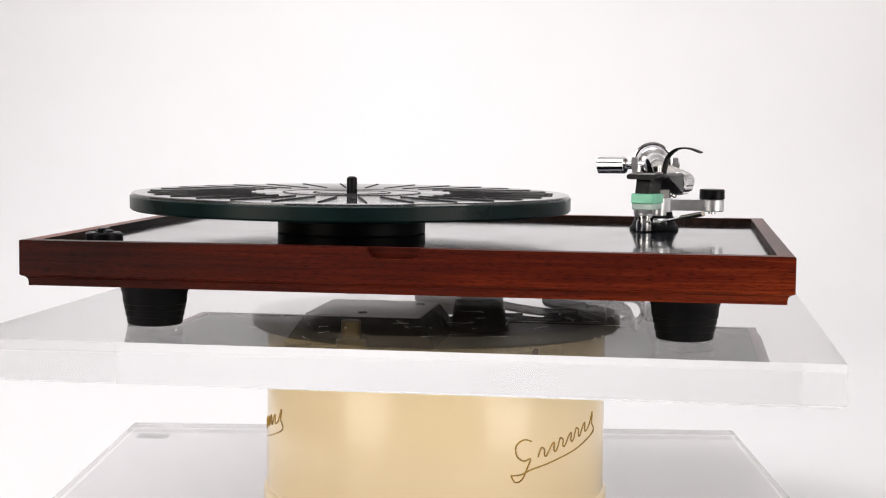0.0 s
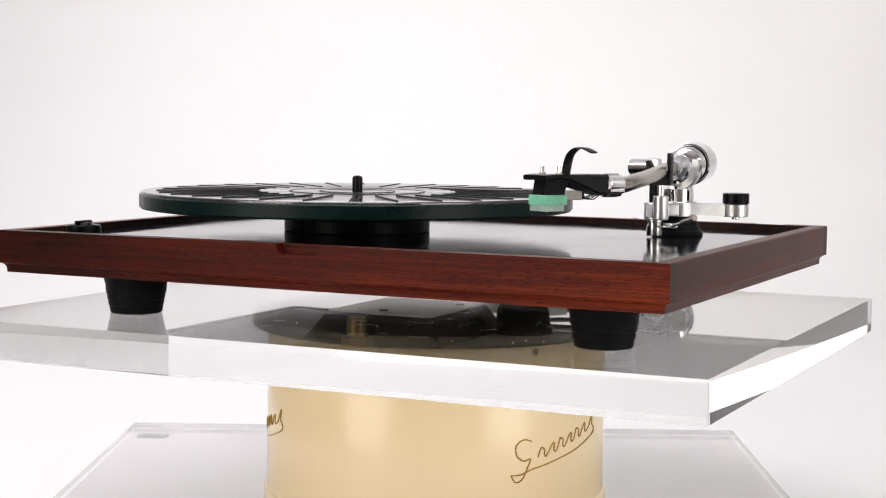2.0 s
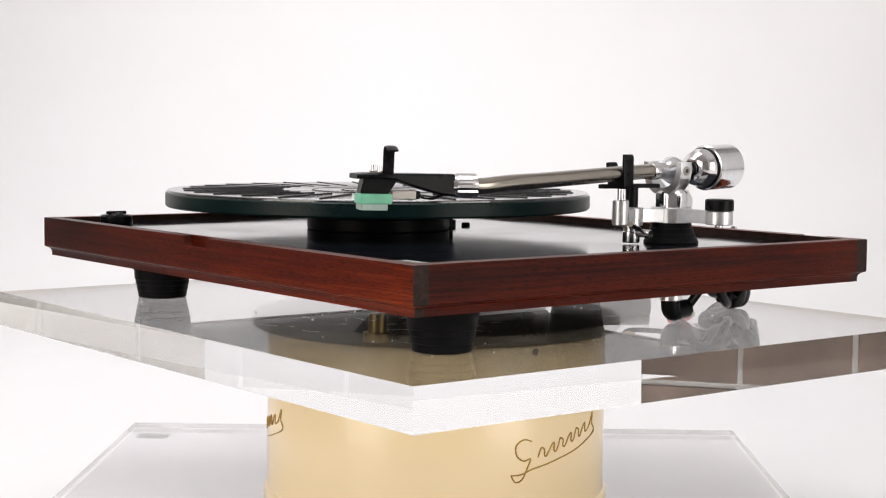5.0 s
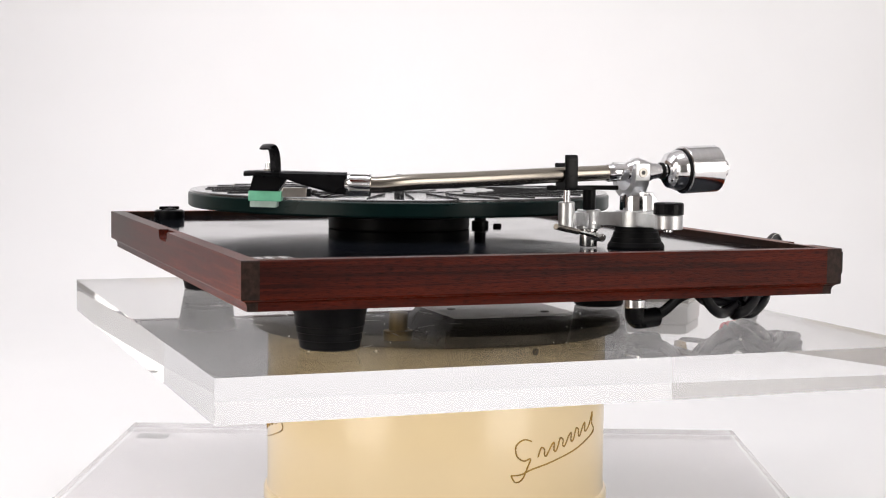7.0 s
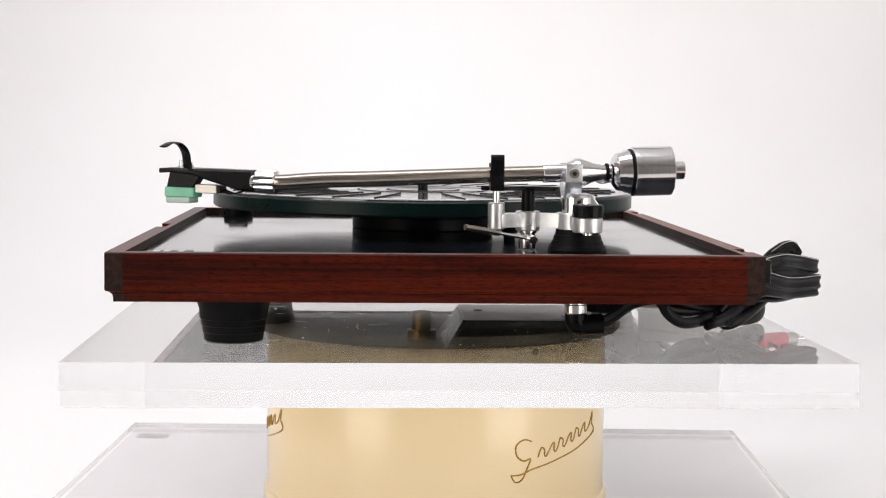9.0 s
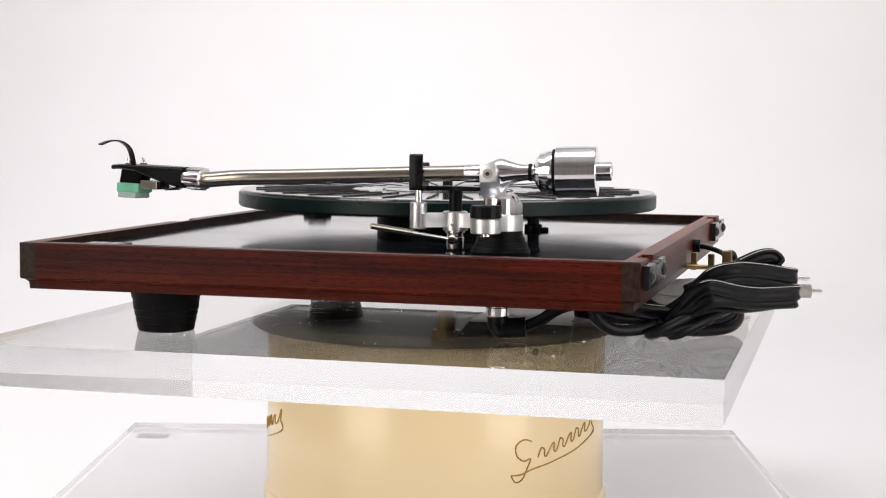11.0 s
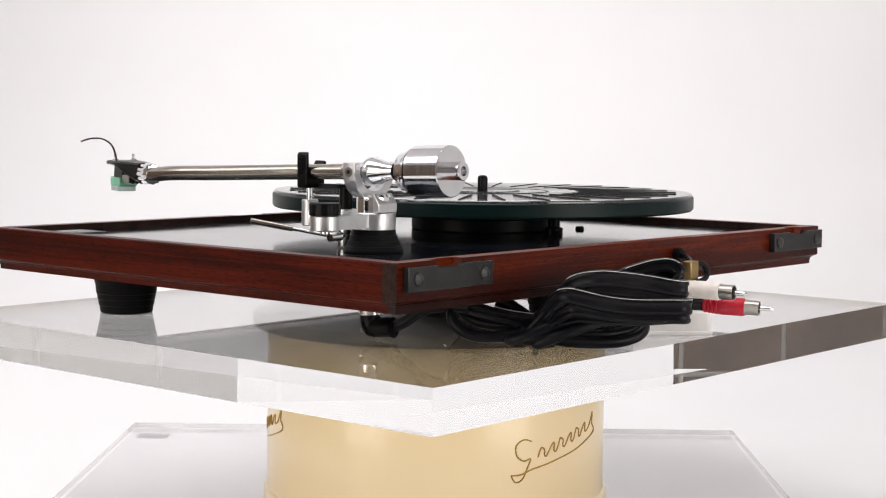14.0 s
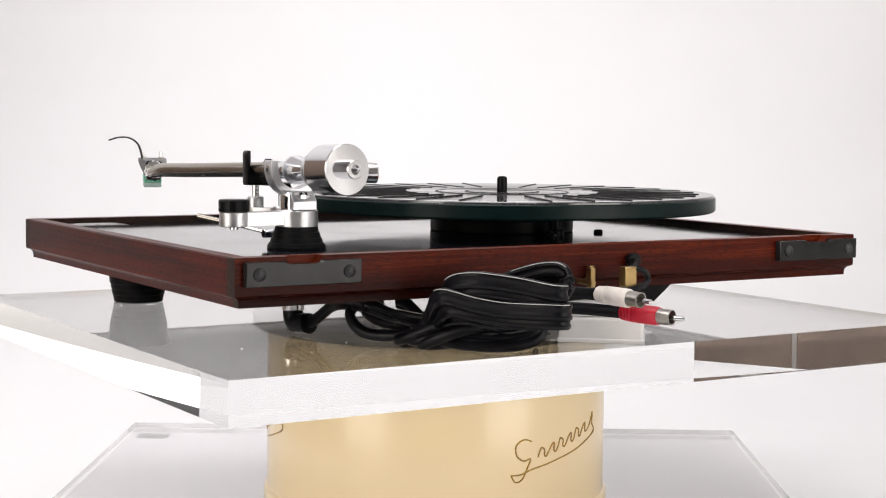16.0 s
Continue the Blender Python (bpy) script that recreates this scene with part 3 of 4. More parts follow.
# lift column, curved lift bar and lever
lift = part("arm_lift", lathe([(0, 0.0628), (0.0068, 0.0628), (0.0073, 0.0633), (0.0073, 0.0738), (0.0069, 0.0744), (0, 0.0744)], Matrix.Translation((LX, LY, 0)), 32), ALU, player, "arm lift with black plunger and steel lever")
part("sleeve", lathe([(0, 0.0520), (0.0052, 0.0520), (0.0054, 0.0525), (0.0054, 0.0590), (0.0047, 0.0594), (0.0047, 0.0612), (0.0056, 0.0616), (0.0056, 0.0630)], Matrix.Translation((LX, LY, 0)), 32), CHROME, lift, "chrome lift sleeve")
part("set_screw", rod((LX + 0.0068, LY, 0.0668), (LX + 0.0078, LY, 0.0668), 0.0010, seg=12), CHROME, lift)
part("plunger", rod((LX, LY, 0.0742), (LX, LY, 0.0875), 0.0040), BLACK, lift)
part("lift_bar", prism(strip([(0.136, 0.022), (0.1435, 0.030), (LX + 0.001, LY), (0.146, 0.064)], 0.0030), 0.0866, 0.0892, bevel=0.0005), BLACK, lift, "curved black lift bar")
part("lever", rod((0.1493, 0.0499, 0.0584), (0.1650, 0.0276, 0.0631), 0.0011, seg=12), CHROME, lift)
part("lever_grip", rod((0.1640, 0.0290, 0.0628), (0.1785, 0.0083, 0.0671), 0.0018, seg=16), STEEL, lift)
part("lever_boss", rod((0.1445, 0.0490, 0.0583), (0.1540, 0.0500, 0.0583), 0.0026, seg=20), CHROME, lift)

# pillar, yoke, bearing
pillar = part("pillar", lathe([(0, 0.0738), (0.0100, 0.0738), (0.0103, 0.0742), (0.0103, 0.0830), (0.0092, 0.0846), (0, 0.0846)], arm_at, 40), CHROME, player, "polished arm pillar and cast yoke")
RO, RI, YZ = 0.0166, 0.0120, PA - 0.0010
u_shape = [(RO, PA + 0.0055), (RO, YZ)] + [(RO * math.cos(a), YZ - 0.0152 * math.sin(a)) for a in (radians(15 * i) for i in range(1, 12))]
u_shape += [(-RO, YZ), (-RO, PA + 0.0055), (-RI, PA + 0.0055), (-RI, YZ)]
u_shape += [(RI * math.cos(a), YZ - 0.0108 * math.sin(a)) for a in (radians(15 * i) for i in range(11, 0, -1))] + [(RI, YZ), (RI, PA + 0.0055)]
part("yoke", prism([(PX + x, z) for x, z in u_shape], -PY - 0.0004, -PY + 0.0092, Matrix(((1, 0, 0, 0), (0, 0, -1, 0), (0, 1, 0, 0), (0, 0, 0, 1))), bevel=0.0005), ALU, pillar, "cast aluminium yoke", 40)
# brace that falls away from the yoke to the back of the pillar
part("brace", prism([(PY - 0.002, 0.0852), (PY + 0.0070, 0.0852), (PY + 0.0112, 0.0795), (PY + 0.0112, 0.0742), (PY - 0.002, 0.0742)], PX - 0.0078, PX + 0.0078, Matrix(((0, 0, 1, 0), (1, 0, 0, 0), (0, 1, 0, 0), (0, 0, 0, 1))), bevel=0.0005), ALU, pillar, "sloping cast brace", 30)
for sgn in (-1, 1):
    bs = part("bearing_screw", rod((PX + sgn * 0.0158, PY - 0.0044, PA), (PX + sgn * 0.0170, PY - 0.0044, PA), 0.0029, seg=20), GREY_METAL, pillar)
    part("slot", rod((PX + sgn * 0.0168, PY - 0.0044, PA), (PX + sgn * 0.0172, PY - 0.0044, PA), 0.0014, seg=6), BLACK_METAL, bs)
part("side_weight", rod((0.1235, PY + 0.017, 0.0965), (0.1037, PY + 0.0233, 0.0962), 0.0062, bevel=0.0006), CHROME, pillar, "chrome side weight")
part("side_rod", rod((PX - 0.006, PY + 0.010, 0.0970), (0.1240, PY + 0.017, 0.0965), 0.0030, seg=16), CHROME, pillar)

# arm hub and counterweight, turned along the arm
along = Matrix.Translation((PX, PY, PA)) @ pose(0, 0, 0, 0, 0, 4.5) @ pose(0, 0, 0, -88.2)
hub_prof = [(0, -0.0215), (0.0050, -0.0215), (0.0053, -0.0210), (0.0053, -0.0085), (0.0060, -0.0074), (0.0086, -0.0020), (0.0086, 0.0010), (0.0052, 0.0100), (0.0044, 0.0160), (0, 0.0160)]
arm = part("tone_arm", lathe(hub_prof, along, 40), TURNED, player, "J-shaped steel tone arm with black headshell")
part("ring", lathe([(0.0040, 0.0160), (0.0050, 0.0160), (0.0052, 0.0170), (0.0050, 0.0180), (0.0040, 0.0180)], along, 32), RUBBER, arm)
cw_at = along @ Matrix.Translation((0, 0, 0.0016))
part("stub", lathe([(0, 0.0150), (0.0042, 0.0150), (0.0042, 0.0200), (0, 0.0200)], along, 24), TURNED, arm)
cw = part("counterweight", lathe([(0, 0.0178), (0.0052, 0.0178), (0.0085, 0.0192), (0.0110, 0.0212), (0.0116, 0.0245), (0.0126, 0.0262), (0.0126, 0.0288), (0.0115, 0.0292), (0.0115, 0.0302), (0.0141, 0.0304),
                                  (0.0147, 0.0308), (0.0147, 0.0535), (0.0143, 0.0540), (0.0054, 0.0540), (0.0054, 0.0618), (0.0050, 0.0623), (0.0028, 0.0623), (0.0028, 0.0570), (0, 0.0570)], cw_at, 64), TURNED, player, "polished aluminium counterweight")
part("seal", lathe([(0.0113, 0.0286), (0.0133, 0.0288), (0.0133, 0.0303), (0.0113, 0.0306)], cw_at, 48), RUBBER, cw)
# tube: straight from the hub, then bending in towards the headshell
CO = Vector((0.1622, -0.1068, 0.0914))
hd = Vector((-0.0226, -0.0623, 0.0012)).normalized()
tube = smooth_path([(PX + 0.0015, PY - 0.018, PA - 0.0004), (0.1492, 0.0288, PA - 0.0014), (0.1548, 0.000, 0.0952), (0.1625, -0.045, 0.0936), (0.1668, -0.076, 0.0927), CO - hd * 0.012, CO - hd * 0.002], 10)
part("tube", sweep(tube, ring_section(0.0046, 0.0046, 20)), STEEL, arm, "brushed steel arm tube")
side = hd.cross(Vector((0, 0, 1))).normalized()
HM = Matrix.Translation(CO) @ Matrix((side, hd, side.cross(hd))).transposed().to_4x4()   # x to the side, y forward, z up
collar_bm = bmesh.new()
K = 48
rings = []
for y, r, rib in ((-0.0080, 0.0052, 0), (-0.0074, 0.0069, 1), (0.0040, 0.0069, 1), (0.0046, 0.0062, 0), (0.0068, 0.0058, 0)):
    rings.append([collar_bm.verts.new(HM @ Vector(((r - 0.0006 * rib * (i // 2 % 2)) * math.cos(2 * math.pi * i / K), y, (r - 0.0006 * rib * (i // 2 % 2)) * math.sin(2 * math.pi * i / K)))) for i in range(K)])
for a, b in zip(rings, rings[1:]):
    for i in range(K):
        collar_bm.faces.new((a[i], a[(i + 1) % K], b[(i + 1) % K], b[i]))
collar_bm.faces.new(rings[0]), collar_bm.faces.new(rings[-1])
part("collar", collar_bm, CHROME, arm, "ribbed chrome locking collar", 25)
# headshell: deep at the collar, thin at the front lip
shell = bmesh.new()
sec = [(0.0060, 0.0052, 0.0064, -0.0060), (0.0140, 0.0062, 0.0064, -0.0052), (0.0300, 0.0085, 0.0064, -0.0010), (0.0420, 0.0098, 0.0062, 0.0028), (0.0550, 0.0100, 0.0064, 0.0036), (0.0630, 0.0085, 0.0058, 0.0030)]
rings = []
for y, w, zt, zb in sec:
    c = min(0.0012, (zt - zb) * 0.3)
    rings.append([shell.verts.new(HM @ Vector(q)) for q in ((-w, y, zb + c), (-w + c, y, zb), (w - c, y, zb), (w, y, zb + c), (w, y, zt - c), (w - c, y, zt), (-w + c, y, zt), (-w, y, zt - c))])
for a, b in zip(rings, rings[1:]):
    for i in range(8):
        shell.faces.new((a[i], a[(i + 1) % 8], b[(i + 1) % 8], b[i]))
shell.faces.new(rings[0]), shell.faces.new(rings[-1])
part("headshell", shell, BLACK, arm, "black tapered headshell", 30)
# cartridge
mount = bmesh.new()
prism([(-0.0043, 0.038), (0.0043, 0.038), (0.0043, 0.058), (-0.0043, 0.058)], -0.0052, 0.0040, HM, bm=mount)
for v in mount.verts:
    q = HM.inverted() @ v.co
    if q.z < 0.0:
        q.y = 0.048 + (q.y - 0.048) * 0.80 + 0.004
        v.co = HM @ q
cart = part("cartridge", mount, BLACK, player, "black and green pickup cartridge with clear guard", 20)
part("body", prism([(-0.0062, 0.0420), (0.0062, 0.0420), (0.0066, 0.0605), (-0.0066, 0.0605)], -0.0108, -0.0050, HM, bevel=0.0007), GREEN, cart, "green plastic body")
part("guard", prism([(-0.0062, 0.0445), (0.0062, 0.0445), (0.0064, 0.0595), (-0.0064, 0.0595)], -0.0142, -0.0106, HM, bevel=0.0006), CLEAR, cart, "clear stylus guard")
part("pole_block", box((0, 0.0350, -0.0055), (0.0090, 0.0140, 0.0052), HM, bevel=0.0005), GREY_METAL, cart, "grey metal block")
part("pin_block", box((0, 0.0272, -0.0055), (0.0086, 0.0030, 0.0044), HM, bevel=0.0004), BLACK, cart)
for i, x in enumerate((-0.003, -0.001, 0.001, 0.003)):
    p = smooth_path([HM @ Vector(q) for q in ((x, 0.026, -0.0055), (x * 1.6, 0.020, -0.0078), (x * 1.2, 0.014, -0.0062), (x * 0.6, 0.008, -0.0040))], 5)
    part("wire", sweep(p, ring_section(0.00035, 0.00035, 6)), CABLE, cart)
for x in (-0.0062, 0.0062):
    part("screw", rod(HM @ Vector((x, 0.050, 0.0055)), HM @ Vector((x, 0.050, 0.0108)), 0.0011, seg=12), CHROME, cart)
    part("nut", rod(HM @ Vector((x, 0.050, 0.0055)), HM @ Vector((x, 0.050, 0.0074)), 0.0021, seg=6), GREY_METAL, cart)
# finger lift
fl = smooth_path([(0.1530, -0.1515, 0.0955), (0.1545, -0.1521, 0.1040), (0.1568, -0.1535, 0.1096), (0.1617, -0.1565, 0.1130), (0.1680, -0.1600, 0.1132), (0.1738, -0.1630, 0.1112)], 6)
part("finger_lift", sweep(fl, ring_section(0.0031, 0.0006, 10), fixed=(0.515, 0.857, 0)), BLACK, arm, "curved black finger lift")
# lead under the arm
lead = part("lead_socket", lathe([(0, 0.0142), (0.0062, 0.0142), (0.0068, 0.0148), (0.0068, 0.0192), (0.0062, 0.0197), (0.0060, ZB + 0.002)], Matrix.Translation((0.1467, 0.0762, 0)), 32), CHROME, player, "chrome arm lead socket with black elbow")
el = smooth_path([(0.1467, 0.0762, 0.0145), (0.1466, 0.0763, 0.0105), (0.1464, 0.0776, 0.0078), (0.1460, 0.0805, 0.0070), (0.1442, 0.0925, 0.0078)], 6)
part("elbow", sweep(el, ring_section(0.0061, 0.0061, 20), up=(1, 0, 0)), BLACK, lead, "black elbow plug")

# ---- signal lead, wound in two bundles behind the plinth ----
leads = thing("signal_lead", "bundled black twin signal lead with red and white plugs", "cable", TOP)
TWIN = [(-0.0040 + 0.0030 * math.cos(a), 0.0028 * math.sin(a)) for a in (radians(q) for q in range(40, 321, 40))] + \
       [(0.0040 - 0.0030 * math.cos(a), -0.0028 * math.sin(a)) for a in (radians(q) for q in range(40, 321, 40))]
TWIN = [(0.55 * h_, 0.50 * s_) for s_, h_ in [(x, y) for x, y in TWIN]]


def twin(name, pts, stripe=True, up=(0, 0, 1), closed=False, k=1.0, span=(0.0, 1.0)):
    p = smooth_path(pts, 8)
    ob = part(name, sweep(p, [(k * a, k * b) for a, b in TWIN], up=up, closed=closed), CABLE, leads, "black twin cable")
    if stripe:
        sp = []
        for i, q in enumerate(p):
            if not span[0] <= i / (len(p) - 1) <= span[1]:
                continue
            d = (p[min(i + 1, len(p) - 1)] - p[max(i - 1, 0)]).normalized()
            s = d.cross(Vector(up)).normalized()
            sp.append(q + s * 0.00165 * k + s.cross(d).normalized() * 0.0030 * k)
        part("stripe", sweep(sp, ring_section(0.00018, 0.00022, 6), up=up), STRIPE, ob, "thin white stripe")
    return ob


rnd = random.Random(5)


def skein(points):
    """Millimetres along the skein, above the slab and out towards the back, as places."""
    return [(0.1164 - 0.000714 * a + 0.00070 * o, 0.1906 + 0.00070 * a + 0.000714 * o, 0.001 * h) for a, h, o in points]


def cord(points, name="cable_loop", rx=3.0, rz=3.3):
    return part(name, sweep(smooth_path(skein(points), 8), ring_section(rx / 1000, rz / 1000, 12)), CABLE, leads, "black cable loop")


# two pairs of flat lengths that stand out from the waist of the skein and fold back at the end
twin("cable_length", skein([(-12, 10, -14), (-3, 22, -9), (3, 32, -5), (9.5, 39.5, 0), (21, 42.3, 5), (33.4, 41.6, 5), (48.8, 39.6, 4), (62, 37.4, 5), (68.6, 36.6, 4), (70.4, 36.2, -1), (67, 36, -7), (56, 35, -11)]), k=1.4, span=(0.24, 0.78))
twin("cable_length", skein([(-10, 9, -15), (-1, 18, -10), (5, 28, -6), (10, 33.5, -2), (19, 36.6, 2), (30, 36.6, 3), (46, 34.8, 3), (60, 32.8, 4), (66.8, 32.2, 3), (68.4, 32, -2), (65, 32, -8), (54, 32, -12)]), stripe=False, k=1.3)
twin("cable_length", skein([(-20, 9, -27), (-12, 14, -20), (-6, 21, -10), (-2, 28.5, -3), (3.4, 32.4, 2), (10, 31.6, 3), (24.4, 28.4, 4), (40, 26.6, 4), (62, 26.6, 6), (69.4, 26.5, 5.5), (72.4, 26.2, 1), (70, 26, -6), (58, 25, -11)]), k=1.4, span=(0.30, 0.80))
twin("cable_length", skein([(-14, 9, -24), (-7, 13, -16), (-1, 18.5, -7), (4.4, 23.6, -1), (9.6, 25.4, 2), (24.3, 23.4, 3), (39.8, 21.8, 3), (62, 21.6, 5), (69.2, 21.4, 4.5), (72, 21.2, 0), (69, 21, -7), (57, 21, -12)]), stripe=False, k=1.3)
twin("cable_length", skein([(-12, 9, -22), (-4, 13, -14), (4, 18, -7), (14, 20.2, -4), (30, 19.0, -2), (48, 18.8, -4), (64, 19.5, -6), (67, 19.5, -10), (60, 19.5, -14)]), stripe=False, k=1.1)
# bight at the far end, and the lengths that fan up behind
twin("cable_length", skein([(22, 33, -12), (37.3, 41.6, -13), (46.7, 45.2, -13), (56, 47.6, -13), (64.5, 48.0, -12), (69.0, 44.6, -11), (68.5, 38, -10)]), k=1.2, span=(0.2, 0.75))
twin("cable_length", skein([(26, 30, -16), (40, 38, -16), (49.5, 42, -16), (58.8, 44.4, -16), (67, 43.4, -16), (69.6, 39, -16), (66, 33, -15)]), stripe=False, k=1.2)
cord([(30, 27, -17), (44, 36, -19), (57, 41, -19), (66, 40, -19), (68, 34, -18)])
# waist: cords slung round the lengths and lying in lobes on the slab
cord([(30, 20, -12), (20, 20, -10), (6.9, 17.4, -9), (-8.9, 11.6, -9), (-20, 7.2, -11), (-25.4, 5.2, -15), (-21, 3.7, -19), (-10, 5, -22), (4, 8, -25)])
cord([(40, 19, -14), (32, 18, -10), (13.7, 13.4, -6), (1.1, 9.0, -6), (-9, 4.6, -9), (-10.5, 3.6, -14), (-2, 3.6, -19), (10, 6, -23)])
cord([(34, 14, -20), (22, 15.5, -13), (6, 11, -9), (-6, 7.6, -9), (-17, 6.0, -13), (-19, 8, -20), (-8, 12, -25)])
cord([(-19, 10, -18), (-6, 7.4, -17), (6.6, 4.6, -17), (22.5, 3.5, -18), (38, 4.0, -20), (49, 6.6, -24), (54, 11, -28), (50, 15, -30), (37, 17, -27), (22, 16.4, -22), (6.6, 11.5, -16)], rz=3.5)
cord([(-8, 9.5, -20), (12, 8.2, -21), (30, 7.8, -22), (44, 9.6, -26), (50, 13, -30), (42, 16.8, -32), (24, 15, -28), (8, 12, -22)])
cord([(-4, 12, -22), (14, 12.5, -24), (32, 11.5, -27), (46, 12.5, -32), (47, 17, -34), (30, 19, -30), (10, 16, -24)])
# loops thrown out on the other side of the waist
cord([(6, 14, -16), (-11, 10.6, -18), (-29, 6.9, -20), (-45, 7.2, -22), (-54, 12, -25), (-57, 18, -28), (-53, 23.5, -33), (-40, 25, -38)], rz=3.5)
twin("cable_length", skein([(5, 14.5, -15), (-12.9, 15.4, -18), (-29, 17.6, -21), (-42, 21.0, -26), (-53, 23.2, -32), (-60, 23, -40)]), k=1.4, up=(0.35, 0.36, 0.86))
cord([(4, 12, -19), (-14, 13.6, -22), (-31, 12.4, -27), (-44, 14.5, -32), (-50, 20, -36), (-42, 24.5, -42)])
cord([(-30, 25.5, -34), (-24, 24, -30), (-19, 21, -26), (-13, 17, -21), (-4, 12, -17)])
cord([(2, 18, -14), (-8, 17, -18), (-20, 19.5, -28), (-30, 23, -36)])
part("curl", sweep(smooth_path(skein([(44, 19, -18), (52, 16.5, -19), (56, 15.4, -20), (60, 17.2, -19), (61, 20, -16)]), 8), ring_section(0.0011, 0.0011, 8)), CABLE, leads, "thin black tie")
# run from the elbow plug, and the two lengths that end in plugs
twin("cable_length", [(0.1445, 0.0905, 0.0080), (0.1425, 0.0995, 0.0115), (0.140, 0.1120, 0.0195), (0.139, 0.1250, 0.0225), (0.134, 0.1400, 0.0225)], stripe=False)
for i in range(2):
    twin("cable_length", [(0.085, 0.178, 0.027 - 0.004 * i), (0.062, 0.189, 0.0310 - 0.007 * i), (0.040 - 0.004 * i, 0.200 + 0.006 * i, 0.0318 - 0.0085 * i), (0.0200 - 0.0098 * i, 0.2105 + 0.0085 * i, 0.0306 - 0.0098 * i)], stripe=False)
lp = smooth_path([(-0.0150, 0.1955, 0.0425), (-0.0205, 0.1975, 0.0415), (-0.0232, 0.1988, 0.0372), (-0.0205, 0.1995, 0.0335), (-0.0120, 0.2000, 0.0312), (0.010, 0.2010, 0.0295), (0.040, 0.199, 0.028)], 8)
part("earth_wire", sweep(lp, ring_section(0.0019, 0.0019, 10)), CABLE, leads, "black earth wire")
for nm, mat, p, q in (("white_plug", IVORY, Vector((0.0205, 0.2085, 0.0308)), Vector((0.0142, 0.2490, 0.0300))), ("red_plug", RED, Vector((0.0102, 0.2175, 0.0210)), Vector((-0.0032, 0.2564, 0.0203)))):
    d = (q - p)
    n = d.length
    M = Matrix.Translation(p) @ d.to_track_quat("Z", "Y").to_matrix().to_4x4()
    prof = [(0, 0), (0.0040, 0)]
    for k in range(4):
        prof += [(0.0046 + 0.0002 * k, 0.001 + 0.0022 * k), (0.0046 + 0.0002 * k, 0.0022 + 0.0022 * k), (0.0042 + 0.0002 * k, 0.0024 + 0.0022 * k)]
    prof += [(0.0053, 0.0105), (0.0053, n * 0.58), (0.0048, n * 0.60), (0, n * 0.60)]
    pg = part(nm, lathe(prof, M, 28), mat, leads, "ivory plug sleeve" if "white" in nm else "red plug sleeve")
    part("shell", lathe([(0.0030, n * 0.58), (0.0044, n * 0.58), (0.0044, n * 0.80), (0.0038, n * 0.80), (0.0036, n * 0.62)], M, 24), GREY_METAL, pg, "metal plug shell")
    part("tip", lathe([(0, n * 0.6), (0.0014, n * 0.6), (0.0014, n * 0.97), (0.0006, n), (0, n)], M, 14), CHROME, pg)

# ---- white power adapter under the back edge ----
adapter = thing("power_adapter", "small white plastic power adapter lying on the acrylic slab", "power adapter", TOP)
A, B = Vector((-0.0118, 0.2105)), Vector((0.0268, 0.1790))
ab = (B - A).normalized()
nn = Vector((-0.632, -0.775))
mid = (A + B) / 2 + nn * 0.026
MA = Matrix.Translation((mid.x, mid.y, 0)) @ pose(0, 0, 0, 0, 0, math.degrees(math.atan2(ab.y, ab.x)))
part("body", box((0, 0, 0.0078), (0.0490, 0.052, 0.0146), MA, bevel=0.0020), WHITE_PLASTIC, adapter)
part("foot_rim", box((0, 0, 0.0014), (0.0505, 0.0535, 0.0026), MA, bevel=0.0009), WHITE_PLASTIC, adapter)
part("lid", box((0, 0, 0.0188), (0.0484, 0.0505, 0.0076), MA, bevel=0.0020), WHITE_PLASTIC, adapter)

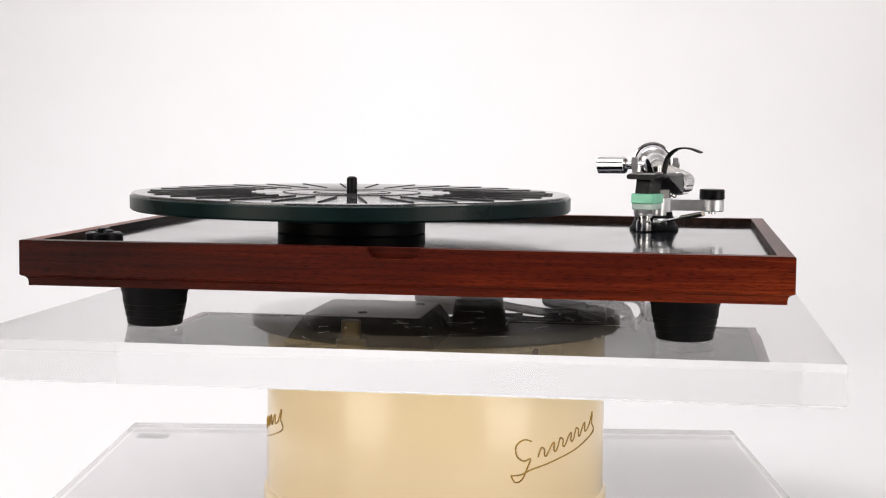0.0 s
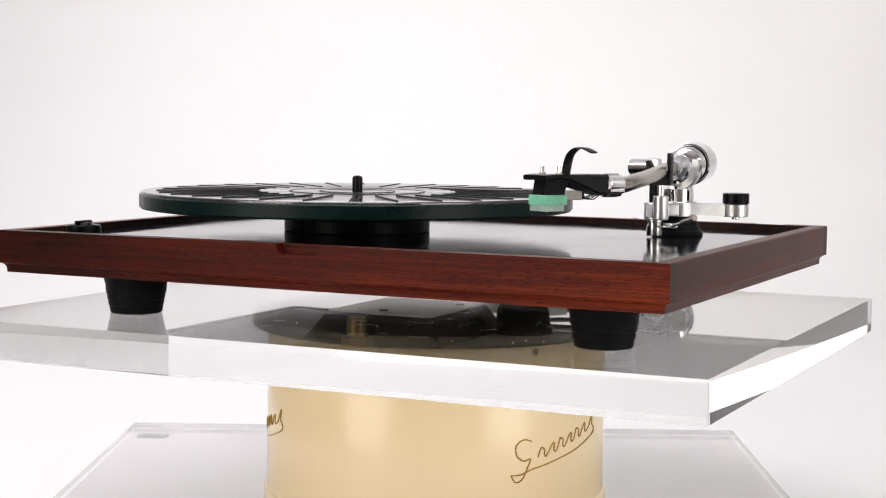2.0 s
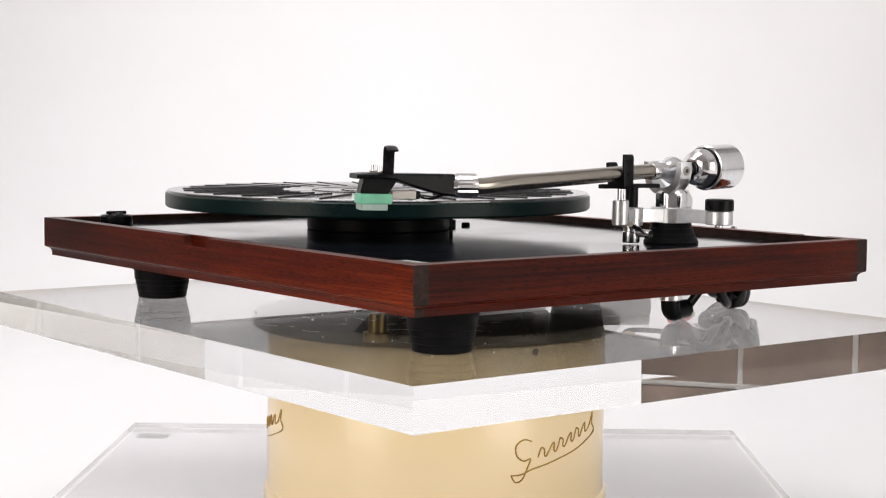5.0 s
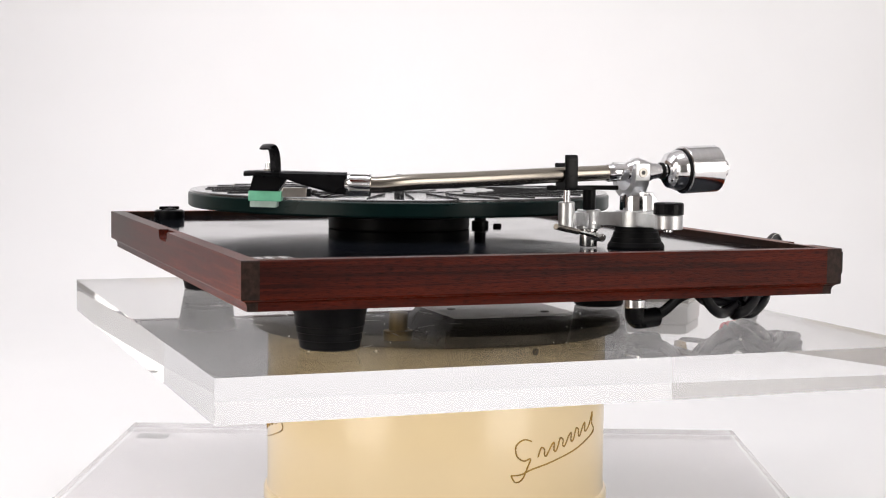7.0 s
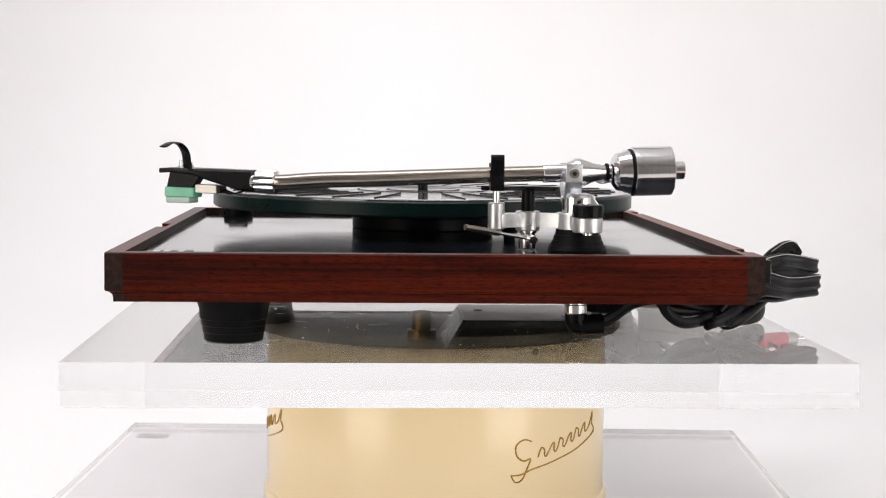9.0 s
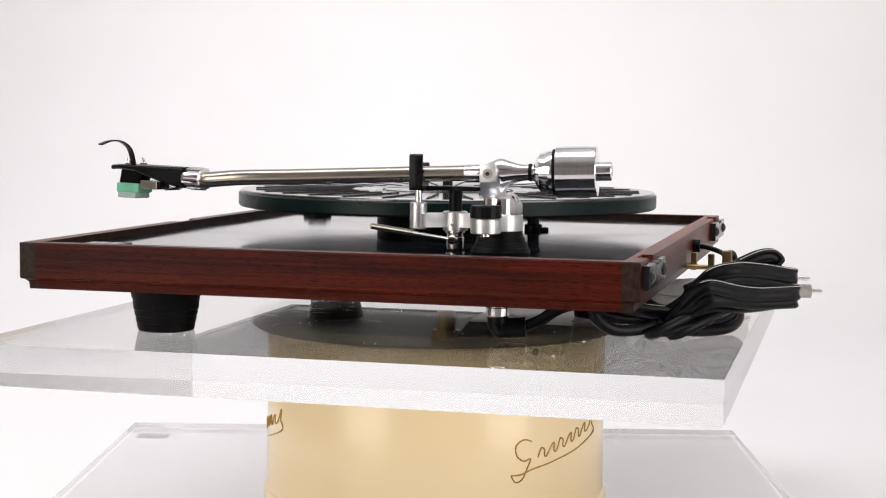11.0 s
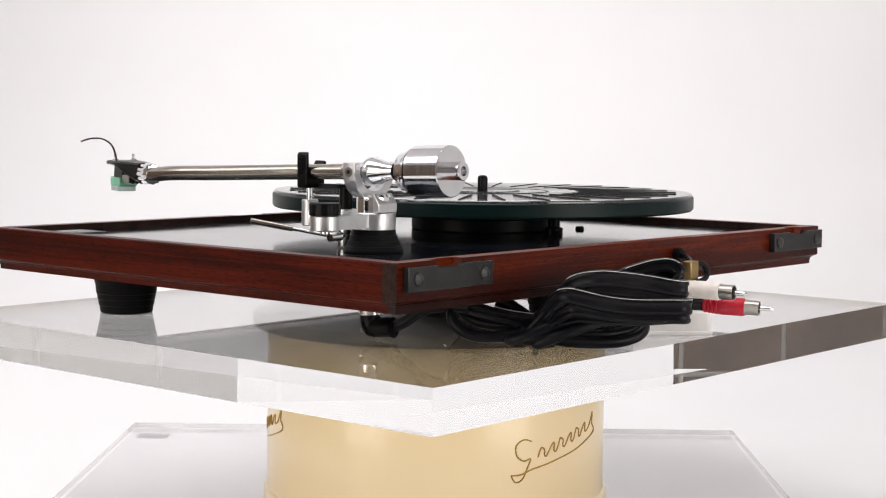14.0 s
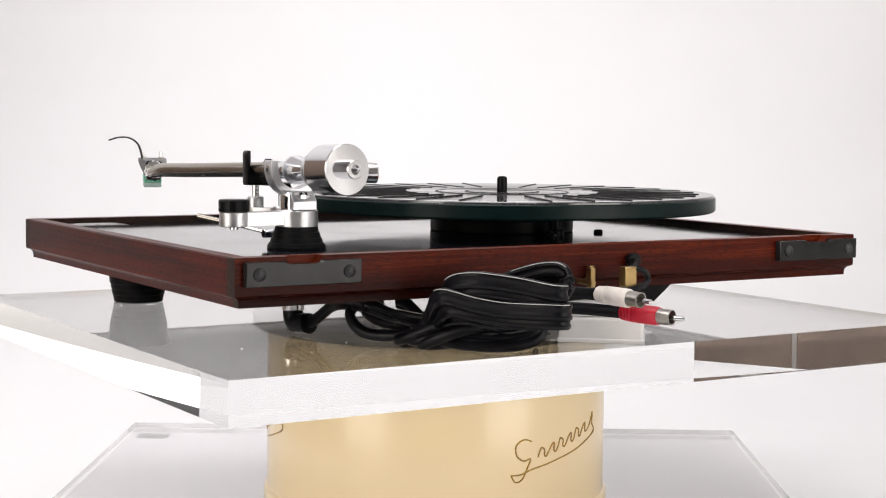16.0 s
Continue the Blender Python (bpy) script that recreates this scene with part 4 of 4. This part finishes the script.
# flecks of dust and crumbs on the slab
bm = bmesh.new()
for i in range(46):
    x, y, s = rnd.uniform(-0.2, 0.2), rnd.uniform(-0.17, 0.17), rnd.choice((0.0002, 0.0003, 0.0003, 0.0005))
    bmesh.ops.create_icosphere(bm, subdivisions=1, radius=s, matrix=Matrix.Translation((x, y, s * 0.4)) @ Matrix.Diagonal((1, rnd.uniform(1, 2.4), 0.5, 1)))
for i in range(44):
    x, y, a, ln = rnd.gauss(0.03, 0.055), rnd.gauss(-0.07, 0.05), rnd.uniform(0, 3.1), rnd.uniform(0.004, 0.016)
    k = rnd.uniform(-0.3, 0.3)
    p = [Vector((x + ln * t * math.cos(a + k * t), y + ln * t * math.sin(a + k * t), 0)) for t in (0, 0.33, 0.66, 1)]
    if abs(p[0].x) < 0.22 and abs(p[0].y) < 0.18:
        sweep(p, ring_section(0.00012, 0.00004, 4), bm)
dust = tagged(part("dust", bm, DUST), "pale dust flecks and hairline scratches on the acrylic slab", "dust", kind="stuff")
dust.location.z = TOP + 0.0001

# floor tiles, each a slab of its own on the grout bed
tile_me = bpy.data.meshes.new("tile")
tb = box((0, 0, 0), (0.534, 0.534, 0.010), bevel=0.002)
tb.to_mesh(tile_me)
tb.free()
tile_me.materials.append(TILE)
n_t = 17
for i in range(11):
    for j in range(n_t):
        t_ob = new("tile", tile_me)
        t_ob.location = (-west + 0.27 + 0.54 * i, (j - (n_t - 1) / 2) * 0.54, 0.0)
        t_ob.parent = floor


# tile cladding along the foot of the far left wall
clad = tagged(part("tile_cladding", box((-west + 0.006, 0.328, 1.2), (0.012, 3.384, 2.4), bevel=0), GROUT, smooth=0), "brown tiled panel on the grey studio wall", "wall cladding", kind="structure")
wall_tile = bpy.data.meshes.new("tile")
tb = box((0, 0, 0), (0.010, 0.290, 0.290), bevel=0.002)
tb.to_mesh(wall_tile)
tb.free()
wall_tile.materials.append(TILE)
for i in range(11):
    for j in range(8):
        t_ob = new("tile", wall_tile)
        t_ob.location = (-west + 0.015, -1.202 + 0.306 * i, 0.155 + 0.306 * j)
        t_ob.parent = clad


def motions():
    """Everything on the turning slab goes round with it."""
    times = [0.5 * i for i in range(33)]
    for ob, lean in ((slab, 0.37), (player, 0.0), (leads, 0.0), (adapter, 0.0), (dust, 0.0)):
        walk(ob, [(t, pose(0, 0, ob.location.z, 0, 0, turn_at(t) + lean)) for t in times])


motions()
